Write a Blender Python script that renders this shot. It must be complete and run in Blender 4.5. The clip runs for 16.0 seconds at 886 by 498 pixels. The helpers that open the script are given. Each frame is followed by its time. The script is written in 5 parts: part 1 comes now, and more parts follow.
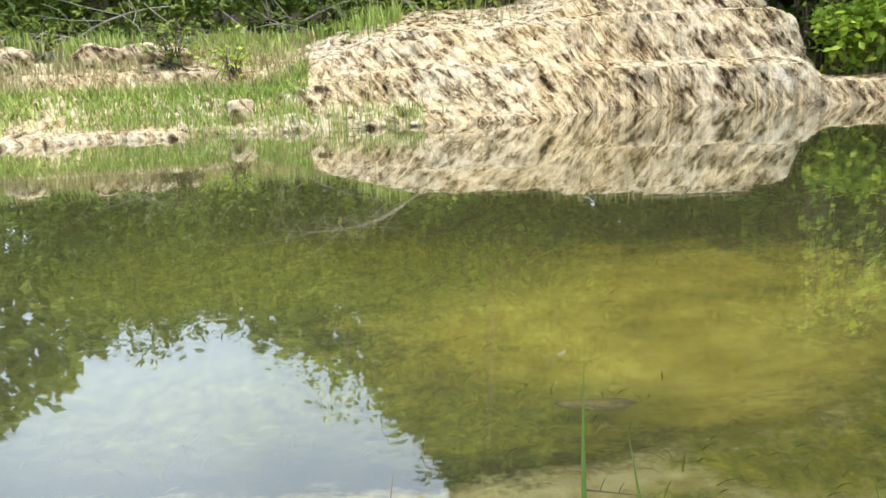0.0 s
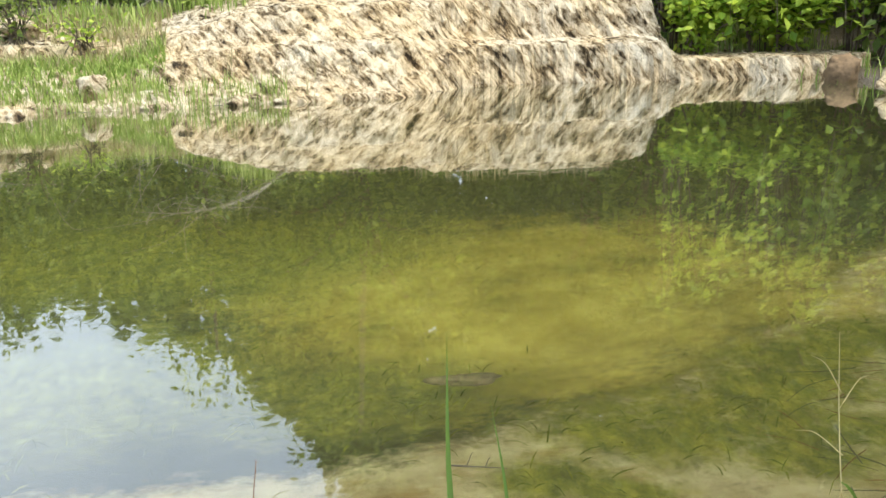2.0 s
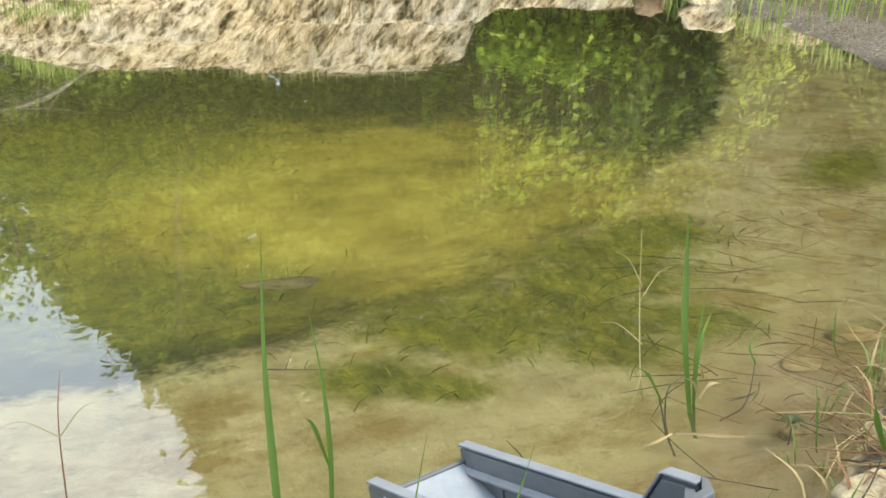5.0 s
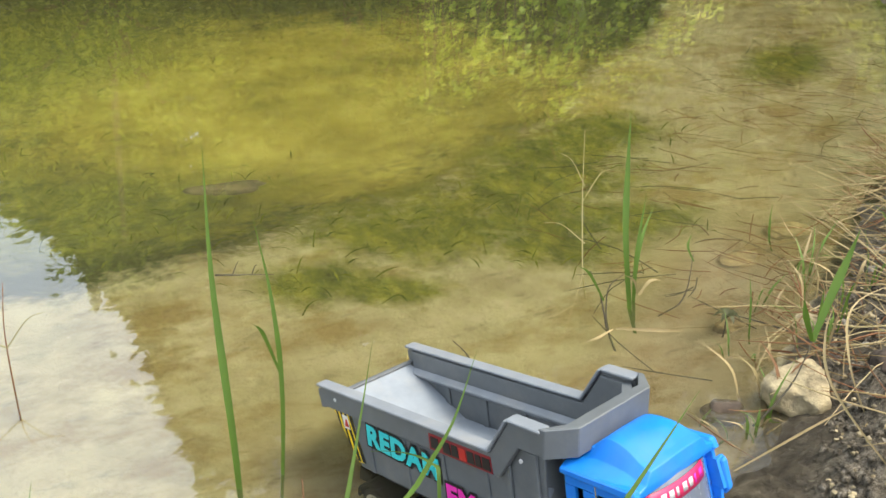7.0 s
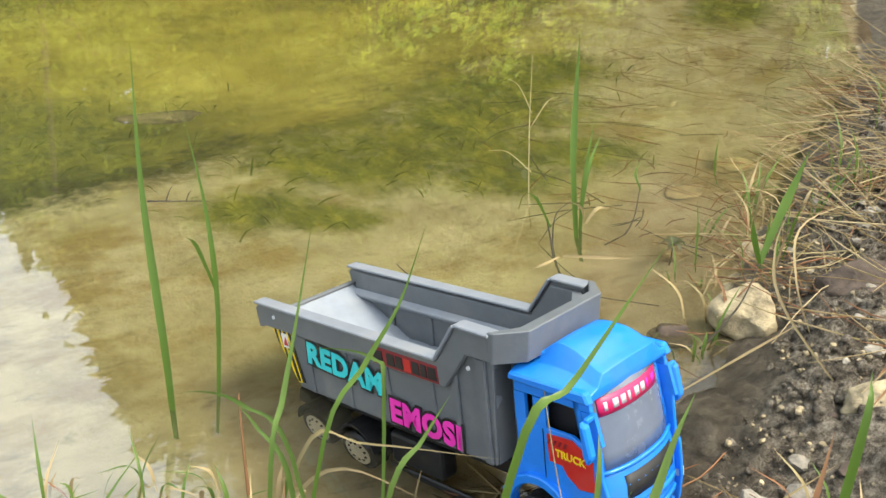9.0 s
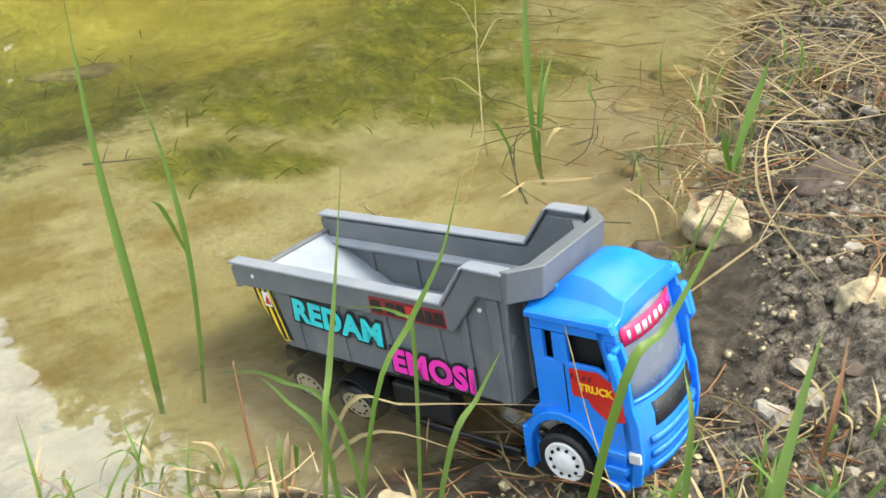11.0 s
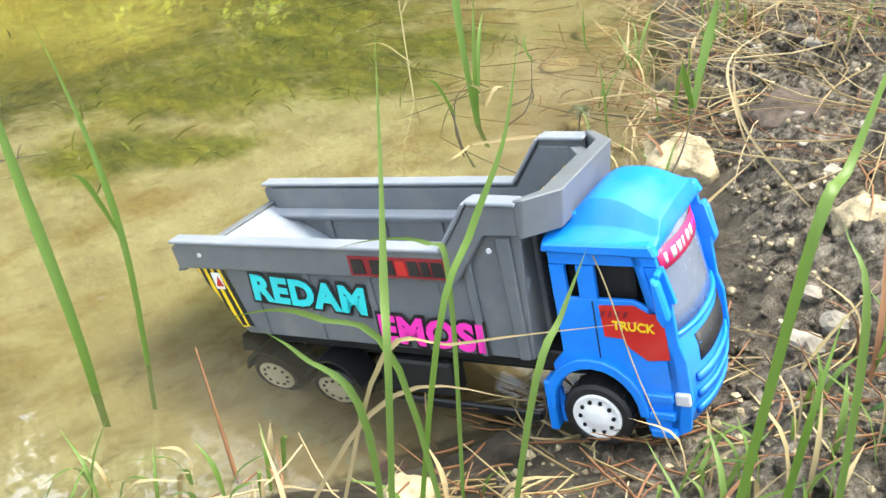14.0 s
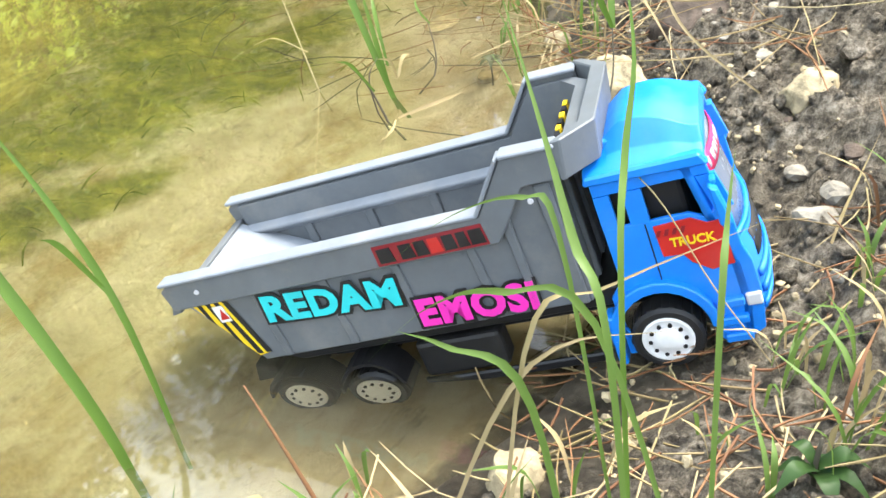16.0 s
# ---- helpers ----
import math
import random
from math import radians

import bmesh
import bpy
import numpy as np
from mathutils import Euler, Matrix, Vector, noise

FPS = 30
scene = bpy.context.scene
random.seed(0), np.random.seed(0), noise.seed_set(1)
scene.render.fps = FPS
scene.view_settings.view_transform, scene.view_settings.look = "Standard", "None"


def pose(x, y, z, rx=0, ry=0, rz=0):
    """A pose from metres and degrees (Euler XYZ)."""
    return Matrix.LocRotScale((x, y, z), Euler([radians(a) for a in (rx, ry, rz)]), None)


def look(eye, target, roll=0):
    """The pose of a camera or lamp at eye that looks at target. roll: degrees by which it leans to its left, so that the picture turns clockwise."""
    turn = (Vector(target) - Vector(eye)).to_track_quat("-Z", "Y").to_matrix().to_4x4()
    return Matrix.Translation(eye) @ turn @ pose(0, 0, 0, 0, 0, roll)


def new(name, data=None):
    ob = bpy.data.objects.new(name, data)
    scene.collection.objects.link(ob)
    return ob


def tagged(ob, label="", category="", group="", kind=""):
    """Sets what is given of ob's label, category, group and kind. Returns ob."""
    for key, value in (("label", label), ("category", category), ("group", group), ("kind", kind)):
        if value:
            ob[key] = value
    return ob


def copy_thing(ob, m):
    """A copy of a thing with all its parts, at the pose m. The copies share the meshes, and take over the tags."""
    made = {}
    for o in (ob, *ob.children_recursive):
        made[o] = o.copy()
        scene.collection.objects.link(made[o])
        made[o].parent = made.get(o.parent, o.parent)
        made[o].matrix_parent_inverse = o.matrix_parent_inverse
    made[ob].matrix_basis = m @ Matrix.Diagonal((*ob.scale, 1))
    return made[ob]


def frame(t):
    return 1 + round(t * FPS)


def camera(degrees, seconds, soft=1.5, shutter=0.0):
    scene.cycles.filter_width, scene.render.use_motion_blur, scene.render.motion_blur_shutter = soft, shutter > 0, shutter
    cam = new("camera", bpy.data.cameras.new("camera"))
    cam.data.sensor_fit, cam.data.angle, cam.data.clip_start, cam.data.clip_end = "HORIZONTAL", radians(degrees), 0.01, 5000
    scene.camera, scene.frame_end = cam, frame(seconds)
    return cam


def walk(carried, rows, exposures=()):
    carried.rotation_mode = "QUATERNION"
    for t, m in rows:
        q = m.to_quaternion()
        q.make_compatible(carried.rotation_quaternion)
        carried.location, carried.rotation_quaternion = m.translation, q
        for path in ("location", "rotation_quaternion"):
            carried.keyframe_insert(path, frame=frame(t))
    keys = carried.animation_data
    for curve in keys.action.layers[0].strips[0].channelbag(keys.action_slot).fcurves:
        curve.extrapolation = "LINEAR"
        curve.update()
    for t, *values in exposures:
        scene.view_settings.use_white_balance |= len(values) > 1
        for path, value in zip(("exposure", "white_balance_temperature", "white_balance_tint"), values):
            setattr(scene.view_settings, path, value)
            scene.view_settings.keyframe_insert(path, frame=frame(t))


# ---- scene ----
cam = camera(50.5, 16.0)
PATH = [
    (0, (0.025, -0.02, 0.526), (0.166, 1.916, 0.047), -1.7),
    (0.5, (0.026, -0.018, 0.525), (0.22, 1.914, 0.045), -1.6),
    (1, (0.031, -0.011, 0.522), (0.283, 1.913, 0.036), -1.4),
    (1.5, (0.033, -0.006, 0.519), (0.365, 1.9, 0.012), -1.2),
    (2, (0.035, -0.008, 0.522), (0.446, 1.877, -0.008), -0.8),
    (2.5, (0.036, -0.006, 0.521), (0.515, 1.855, -0.031), -0.6),
    (3, (0.038, -0.004, 0.518), (0.575, 1.832, -0.065), -0.2),
    (3.5, (0.04, -0.002, 0.517), (0.645, 1.804, -0.093), 0.4),
    (4, (0.042, 0.0, 0.515), (0.726, 1.77, -0.117), 1.3),
    (4.5, (0.042, 0.0, 0.513), (0.767, 1.74, -0.155), 1.9),
    (7, (0.043, -0.004, 0.524), (0.867, 1.573, -0.389), 2.9),
    (7.5, (0.043, -0.005, 0.519), (0.878, 1.549, -0.423), 3.2),
    (8, (0.047, -0.002, 0.506), (0.914, 1.518, -0.462), 4.0),
    (10.5, (0.031, 0.01, 0.447), (1.035, 1.429, -0.542), 3.8),
    (11, (0.017, 0.055, 0.462), (1.058, 1.37, -0.627), 3.0),
    (11.5, (0.016, 0.068, 0.456), (1.091, 1.337, -0.655), -0.4),
    (12, (-0.009, 0.088, 0.431), (1.154, 1.301, -0.653), 0.8),
    (12.5, (0.008, 0.103, 0.432), (1.133, 1.325, -0.682), -2.2),
    (13, (0.022, 0.078, 0.392), (1.156, 1.366, -0.635), -2.2),
    (13.5, (0.029, 0.092, 0.391), (1.169, 1.345, -0.673), -2.4),
    (14, (-0.001, 0.128, 0.38), (1.24, 1.298, -0.664), 1.8),
    (14.5, (-0.01, 0.158, 0.37), (1.31, 1.241, -0.672), 4.2),
    (15, (-0.042, 0.157, 0.341), (1.401, 1.173, -0.6), 3.1),
    (15.5, (-0.051, 0.189, 0.346), (1.396, 1.141, -0.655), -2.3),
    (16, (-0.043, 0.216, 0.363), (1.367, 1.13, -0.723), -7.5),
]
EXPOSURES = [(0, 1.15, 6550, 3), (4.5, 1.3, 6750, 3), (8.0, 1.38, 7250, 4), (10.5, 1.58, 7150, 4), (13.0, 1.9, 6950, 4), (16.0, 2.2, 6800, 4)]
walk(cam, [(t, look(eye, target, roll)) for t, eye, target, roll in PATH], EXPOSURES)

# ---- world and sun ----
SUN_AZ, SUN_EL = radians(130), radians(62)
world = bpy.data.worlds.new("sky")
scene.world = world
world.use_nodes = True
wn = world.node_tree
sky = wn.nodes.new("ShaderNodeTexSky")
sky.sky_type, sky.sun_disc = "NISHITA", False
sky.sun_elevation, sky.sun_rotation = SUN_EL, SUN_AZ
sky.air_density, sky.dust_density, sky.ozone_density = 1.0, 5.0, 1.0
cloud = wn.nodes.new("ShaderNodeTexNoise")
cloud.inputs["Scale"].default_value, cloud.inputs["Detail"].default_value = 2.2, 6.0
cover = wn.nodes.new("ShaderNodeMapRange")
cover.inputs["From Min"].default_value, cover.inputs["From Max"].default_value = 0.35, 0.65
cover.inputs["To Min"].default_value, cover.inputs["To Max"].default_value = 0.35, 0.75
veil = wn.nodes.new("ShaderNodeMixRGB")
veil.inputs[2].default_value = (5.2, 5.8, 6.9, 1)
wn.links.new(cloud.outputs[0], cover.inputs["Value"])
wn.links.new(cover.outputs[0], veil.inputs[0])
wn.links.new(sky.outputs[0], veil.inputs[1])
wn.links.new(veil.outputs[0], wn.nodes["Background"].inputs[0])
wn.nodes["Background"].inputs[1].default_value = 0.15
sun = new("sun", bpy.data.lights.new("sun", "SUN"))
sun.data.energy, sun.data.angle, sun.data.color = 1.3, radians(16), (1.0, 0.97, 0.92)
sun_dir = Vector((math.sin(SUN_AZ) * math.cos(SUN_EL), math.cos(SUN_AZ) * math.cos(SUN_EL), math.sin(SUN_EL)))
sun.matrix_world = look(sun_dir * 30, (0, 0, 0))


# ---- materials ----
class Mat:
    """A small builder for node materials."""

    def __init__(self, name, rough=0.8, metal=0.0, spec=0.5):
        self.mat = bpy.data.materials.new(name)
        self.mat.use_nodes = True
        self.t = self.mat.node_tree
        self.b = self.t.nodes["Principled BSDF"]
        self.b.inputs["Roughness"].default_value = rough
        self.b.inputs["Metallic"].default_value = metal
        self.b.inputs["Specular IOR Level"].default_value = spec

    def node(self, kind, **props):
        n = self.t.nodes.new(kind)
        for k, v in props.items():
            n.inputs[k].default_value = v
        return n

    def link(self, a, b):
        self.t.links.new(a, b)

    def coords(self, scale=(1, 1, 1)):
        g = self.t.nodes.new("ShaderNodeNewGeometry")
        m = self.t.nodes.new("ShaderNodeMapping")
        m.inputs["Scale"].default_value = scale
        self.link(g.outputs["Position"], m.inputs["Vector"])
        return m.outputs[0]

    def noise(self, scale, detail=4.0, rough=0.6, vec=None, distortion=0.0):
        n = self.node("ShaderNodeTexNoise", Scale=scale, Detail=detail, Roughness=rough, Distortion=distortion)
        self.link(vec if vec else self.coords(), n.inputs["Vector"])
        return n.outputs["Fac"]

    def voronoi(self, scale, vec=None, out="Distance"):
        n = self.node("ShaderNodeTexVoronoi", Scale=scale)
        self.link(vec if vec else self.coords(), n.inputs["Vector"])
        return n.outputs[out]

    def ramp(self, fac, stops):
        r = self.t.nodes.new("ShaderNodeValToRGB")
        e = r.color_ramp.elements
        while len(e) < len(stops):
            e.new(0.5)
        for el, (p, c) in zip(e, stops):
            el.position, el.color = p, (*c, 1)
        self.link(fac, r.inputs[0])
        return r.outputs[0]

    def mix(self, fac, a, b, blend="MIX"):
        m = self.t.nodes.new("ShaderNodeMix")
        m.data_type, m.blend_type = "RGBA", blend
        for sock, v in ((m.inputs[0], fac), (m.inputs[6], a), (m.inputs[7], b)):
            if isinstance(v, (int, float)):
                sock.default_value = v
            elif isinstance(v, tuple):
                sock.default_value = (*v, 1)
            else:
                self.link(v, sock)
        return m.outputs[2]

    def maths(self, op, a, b=0.0, clamp=False):
        m = self.t.nodes.new("ShaderNodeMath")
        m.operation, m.use_clamp = op, clamp
        for sock, v in ((m.inputs[0], a), (m.inputs[1], b)):
            if isinstance(v, (int, float)):
                sock.default_value = v
            else:
                self.link(v, sock)
        return m.outputs[0]

    def color(self, c):
        if isinstance(c, tuple):
            self.b.inputs["Base Color"].default_value = (*c, 1)
        else:
            self.link(c, self.b.inputs["Base Color"])
        return self

    def bump(self, fac, strength=0.4, distance=0.01, then=None):
        n = self.node("ShaderNodeBump", Strength=strength, Distance=distance)
        self.link(fac, n.inputs["Height"])
        if then:
            self.link(then, n.inputs["Normal"])
        self.link(n.outputs[0], self.b.inputs["Normal"])
        return n.outputs[0]

    def attribute(self, name):
        n = self.t.nodes.new("ShaderNodeAttribute")
        n.attribute_name = name
        return n.outputs["Fac"]


def plastic(name, c, rough=0.42, dust=0.18):
    m = Mat(name, rough)
    n = m.noise(60, 5)
    d = m.ramp(m.noise(22, 6, 0.7), [(0.5, (0, 0, 0)), (0.78, (1, 1, 1))])
    base = m.mix(m.ramp(n, [(0.3, (0, 0, 0)), (0.7, (1, 1, 1))]), tuple(v * 0.9 for v in c), tuple(min(1, v * 1.08) for v in c))
    m.color(m.mix(m.maths("MULTIPLY", d, dust), base, (0.45, 0.4, 0.32)))
    m.bump(m.noise(400, 2), 0.06, 0.001)
    r = m.maths("ADD", m.maths("MULTIPLY", d, 0.3), rough)
    m.link(r, m.b.inputs["Roughness"])
    return m.mat


def leafy(name, dark, light, scale=3.0, rough=0.5, trans=0.35):
    """Leaf or grass: each blade its own tone, light passing through."""
    m = Mat(name, rough, 0, 0.35)
    g = m.t.nodes.new("ShaderNodeNewGeometry")
    c = m.ramp(g.outputs["Random Per Island"], [(0.0, dark), (0.6, tuple((a + b) / 2 for a, b in zip(dark, light))), (1.0, light)])
    c = m.mix(m.ramp(m.noise(scale, 3), [(0.35, (0, 0, 0)), (0.65, (1, 1, 1))]), c, m.mix(1.0, c, (0.75, 0.8, 0.7), "MULTIPLY"))
    m.color(c)
    tr = m.node("ShaderNodeBsdfTranslucent")
    m.link(c, tr.inputs[0])
    mx = m.node("ShaderNodeMixShader", Fac=trans)
    m.link(m.b.outputs[0], mx.inputs[1])
    m.link(tr.outputs[0], mx.inputs[2])
    m.link(mx.outputs[0], m.t.nodes["Material Output"].inputs[0])
    return m.mat


def plain(name, c, rough=0.7, grain=40.0, vary=0.25, bump=0.15):
    m = Mat(name, rough)
    n = m.noise(grain, 5)
    m.color(m.mix(m.ramp(n, [(0.3, (0, 0, 0)), (0.7, (1, 1, 1))]), tuple(v * (1 - vary) for v in c), tuple(min(1, v * (1 + vary)) for v in c)))
    m.bump(m.noise(grain * 4, 4), bump, 0.002)
    return m.mat


def make_ground():
    """Grey-brown marl on the bank, silt and algae under water; both named by vertex masks of the sheet."""
    m = Mat("marl_and_silt", 0.85)
    crumbs = m.voronoi(170)
    big = m.noise(9, 6, 0.65)
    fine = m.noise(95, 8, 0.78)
    # dark stops paint the shade between clods, in the hollows of the bump
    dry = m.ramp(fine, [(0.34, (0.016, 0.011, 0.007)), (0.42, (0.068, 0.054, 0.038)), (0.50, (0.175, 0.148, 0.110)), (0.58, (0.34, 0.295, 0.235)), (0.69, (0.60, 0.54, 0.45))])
    dry = m.mix(m.ramp(big, [(0.35, (0, 0, 0)), (0.7, (1, 1, 1))]), dry, m.mix(1.0, dry, (0.72, 0.67, 0.60), "MULTIPLY"))
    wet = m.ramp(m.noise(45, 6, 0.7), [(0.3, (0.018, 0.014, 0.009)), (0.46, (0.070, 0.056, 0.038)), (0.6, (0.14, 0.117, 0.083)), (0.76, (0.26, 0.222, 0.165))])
    silt = m.ramp(m.noise(14, 6, 0.6), [(0.3, (0.42, 0.36, 0.215)), (0.5, (0.58, 0.51, 0.335)), (0.7, (0.70, 0.635, 0.45))])
    silt = m.mix(m.ramp(m.noise(70, 4, 0.7), [(0.62, (0, 0, 0)), (0.75, (1, 1, 1))]), silt, (0.74, 0.67, 0.52))
    silt = m.mix(m.ramp(m.noise(7, 7, 0.7, m.coords((1, 1.8, 1))), [(0.48, (0, 0, 0)), (0.62, (0.85, 0.85, 0.85))]), silt, (0.36, 0.25, 0.095))
    silt = m.mix(m.ramp(m.noise(22, 7, 0.75, m.coords((1, 2.2, 1))), [(0.56, (0, 0, 0)), (0.72, (0.7, 0.7, 0.7))]), silt, (0.13, 0.10, 0.05))
    yellow = m.ramp(m.noise(6, 5, 0.6), [(0.3, (0.28, 0.235, 0.035)), (0.52, (0.52, 0.44, 0.095)), (0.72, (0.74, 0.65, 0.19))])
    weed = m.ramp(m.noise(30, 6, 0.75, m.coords((1, 0.6, 1))), [(0.3, (0.065, 0.075, 0.010)), (0.52, (0.20, 0.205, 0.022)), (0.75, (0.44, 0.42, 0.065))])
    deep = m.ramp(m.noise(3, 5, 0.6), [(0.3, (0.03, 0.034, 0.006)), (0.7, (0.075, 0.072, 0.011))])
    soil = m.ramp(m.noise(25, 6, 0.7), [(0.3, (0.05, 0.04, 0.022)), (0.7, (0.20, 0.16, 0.09))])
    jag = m.maths("ADD", m.maths("SUBTRACT", m.noise(9, 8, 0.75), 0.5), m.maths("MULTIPLY", m.maths("SUBTRACT", m.noise(60, 4, 0.7), 0.5), 0.5))

    def edge(name, lo=0.3, hi=0.75):
        return m.ramp(m.maths("ADD", m.attribute(name), m.maths("MULTIPLY", jag, 1.6)), [(lo, (0, 0, 0)), (hi, (1, 1, 1))])

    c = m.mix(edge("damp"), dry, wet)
    c = m.mix(edge("silt"), c, silt)
    c = m.mix(edge("deep", 0.3, 0.7), c, deep)
    c = m.mix(edge("yellow", 0.25, 0.8), c, yellow)
    c = m.mix(edge("weed", 0.28, 0.95), c, weed)
    c = m.mix(edge("soil"), c, soil)
    m.color(c)
    first = m.bump(m.maths("MULTIPLY", crumbs, -1.0), 0.35, 0.006)
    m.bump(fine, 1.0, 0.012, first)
    m.link(m.maths("SUBTRACT", 0.92, m.maths("MULTIPLY", m.attribute("damp"), 0.5)), m.b.inputs["Roughness"])
    return m.mat


def make_water():
    m = Mat("pond_water", 0.0)
    # turbid: the deeper the water, the less of the floor shows through
    m.link(m.maths("SUBTRACT", 1.0, m.attribute("turbid")), m.b.inputs["Transmission Weight"])
    m.b.inputs["IOR"].default_value = 1.33
    # scum and stirred mud dull the mirror where the wheels have churned the shallows
    m.link(m.maths("SUBTRACT", 1.0, m.attribute("scum")), m.b.inputs["Coat Weight"])
    m.b.inputs["Coat Roughness"].default_value = 0.0
    m.b.inputs["Coat IOR"].default_value = 2.15
    shoal = m.ramp(m.noise(1.3, 4), [(0.35, (0.80, 0.78, 0.55)), (0.65, (0.86, 0.84, 0.64))])
    clear = m.mix(m.maths("MULTIPLY", m.attribute("turbid"), 14.0, True), shoal, (0.66, 0.66, 0.26))
    m.color(m.mix(m.attribute("scum"), clear, m.ramp(m.noise(9, 5), [(0.3, (0.34, 0.29, 0.20)), (0.7, (0.50, 0.44, 0.32))])))
    slow = m.noise(2.2, 3, 0.5, m.coords((1.0, 2.2, 1)))
    quick = m.noise(16, 2, 0.5, m.coords((1.0, 2.6, 1)))
    first = m.bump(slow, 0.05, 0.03)
    second = m.bump(quick, 0.045, 0.004, first)
    m.bump(m.noise(6, 2, 0.5, m.coords((0.5, 4.5, 1))), 0.05, 0.004, second)
    return m.mat


def make_limestone():
    m = Mat("limestone", 0.9, 0, 0.3)
    slant = m.coords((1, 1, 1))
    lean = m.node("ShaderNodeMapping", Rotation=(0, radians(38), 0))
    m.link(slant, lean.inputs["Vector"])
    turn = m.node("ShaderNodeMapping", Scale=(1.0, 0.5, 0.24))
    m.link(lean.outputs[0], turn.inputs["Vector"])
    # pits and slanted furrows; their shade is put into the colour below
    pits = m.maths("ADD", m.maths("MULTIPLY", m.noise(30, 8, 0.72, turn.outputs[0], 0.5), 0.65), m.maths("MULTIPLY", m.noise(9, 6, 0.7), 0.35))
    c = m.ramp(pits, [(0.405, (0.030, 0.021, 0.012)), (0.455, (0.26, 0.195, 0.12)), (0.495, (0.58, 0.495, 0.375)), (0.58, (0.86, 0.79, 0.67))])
    tint = m.ramp(m.noise(2.4, 5, 0.6), [(0.4, (1, 0.97, 0.90)), (0.62, (0.97, 0.86, 0.66)), (0.75, (1, 0.94, 0.87))])
    c = m.mix(1.0, c, tint, "MULTIPLY")
    spots = m.ramp(m.noise(60, 3, 0.6), [(0.62, (0, 0, 0)), (0.70, (1, 1, 1))])
    m.color(m.mix(m.maths("MULTIPLY", spots, 0.55), c, (0.09, 0.07, 0.045)))
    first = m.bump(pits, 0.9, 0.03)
    m.bump(m.noise(90, 6, 0.75), 0.8, 0.015, first)
    return m.mat


GROUND, WATER, LIMESTONE = make_ground(), make_water(), make_limestone()
EARTH = plain("brown_earth", (0.19, 0.125, 0.07), 0.95, 30, 0.5, 0.6)
PALE_STONE = plain("pale_stone", (0.35, 0.285, 0.175), 0.9, 60, 0.6, 0.8)
GREY_STONE = plain("grey_stone", (0.29, 0.26, 0.21), 0.9, 80, 0.5, 0.5)
PEBBLE = plain("pebble_marl", (0.23, 0.205, 0.165), 0.92, 90, 0.5, 0.6)
DARK_CLOD = plain("dark_clod", (0.075, 0.055, 0.042), 0.95, 90, 0.5, 0.6)
BARK = plain("bark", (0.13, 0.10, 0.07), 0.95, 30, 0.5, 0.6)
SUNKEN = plain("sunken_stone", (0.30, 0.245, 0.14), 0.9, 60, 0.45, 0.4)
DEADWOOD = plain("deadwood", (0.33, 0.295, 0.245), 0.9, 40, 0.4, 0.3)
STRAW = leafy("straw", (0.26, 0.175, 0.08), (0.58, 0.46, 0.27), 20, 0.7, 0.15)
RUSSET = leafy("russet_stem", (0.16, 0.07, 0.035), (0.33, 0.16, 0.08), 20, 0.7, 0.1)
DARKSTEM = plain("dark_stem", (0.07, 0.06, 0.04), 0.8, 60, 0.4)
GRASS = leafy("grass_blade", (0.08, 0.15, 0.025), (0.23, 0.34, 0.085), 8, 0.45, 0.4)
REED = leafy("reed_blade", (0.08, 0.15, 0.02), (0.17, 0.28, 0.05), 8, 0.4, 0.35)
FARGRASS = leafy("bank_grass", (0.22, 0.33, 0.055), (0.62, 0.68, 0.24), 2, 0.6, 0.35)
DRYGRASS = leafy("bank_dry_grass", (0.34, 0.29, 0.14), (0.62, 0.55, 0.32), 2, 0.7, 0.3)
LEAF = leafy("tree_leaf", (0.046, 0.085, 0.013), (0.182, 0.247, 0.039), 0.8, 0.5, 0.35)
LEAFLIT = leafy("bright_leaf", (0.20, 0.34, 0.03), (0.66, 0.76, 0.12), 1.5, 0.45, 0.5)
LEAFMID = leafy("shrub_leaf", (0.06, 0.11, 0.016), (0.36, 0.43, 0.08), 1.0, 0.5, 0.45)
BLUE = plastic("blue_plastic", (0.004, 0.20, 0.74), 0.36, 0.08)
# upward edges of the grey body: brightness from above put into the colour
TOPLIT_GREY = plastic("toplit_grey_plastic", (0.20, 0.22, 0.25), 0.5, 0.28)
# bed floor: dust, and the brightness of facing up put into the colour
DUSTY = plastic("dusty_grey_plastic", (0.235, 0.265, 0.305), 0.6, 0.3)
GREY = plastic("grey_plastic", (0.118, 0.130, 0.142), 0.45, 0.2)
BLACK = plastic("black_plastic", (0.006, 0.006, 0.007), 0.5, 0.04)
WHITE = plastic("white_plastic", (0.78, 0.78, 0.78), 0.4, 0.12)
RUBBER = plastic("tyre_plastic", (0.009, 0.009, 0.010), 0.6, 0.12)
RED = plastic("red_sticker", (0.50, 0.018, 0.015), 0.4, 0.08)
CRIMSON = plastic("crimson_sticker", (0.62, 0.015, 0.11), 0.4, 0.05)
CYAN = plastic("turquoise_sticker", (0.02, 0.56, 0.60), 0.4, 0.05)
PINK = plastic("pink_sticker", (0.80, 0.03, 0.42), 0.4, 0.05)
YELLOW = plastic("yellow_sticker", (0.80, 0.56, 0.02), 0.4, 0.05)
INK = plastic("black_sticker", (0.010, 0.010, 0.012), 0.4, 0.05)
DARKRED = plastic("dark_red_sticker", (0.22, 0.012, 0.02), 0.4, 0.05)
SILVER = plastic("silver_sticker", (0.55, 0.55, 0.57), 0.35, 0.1)
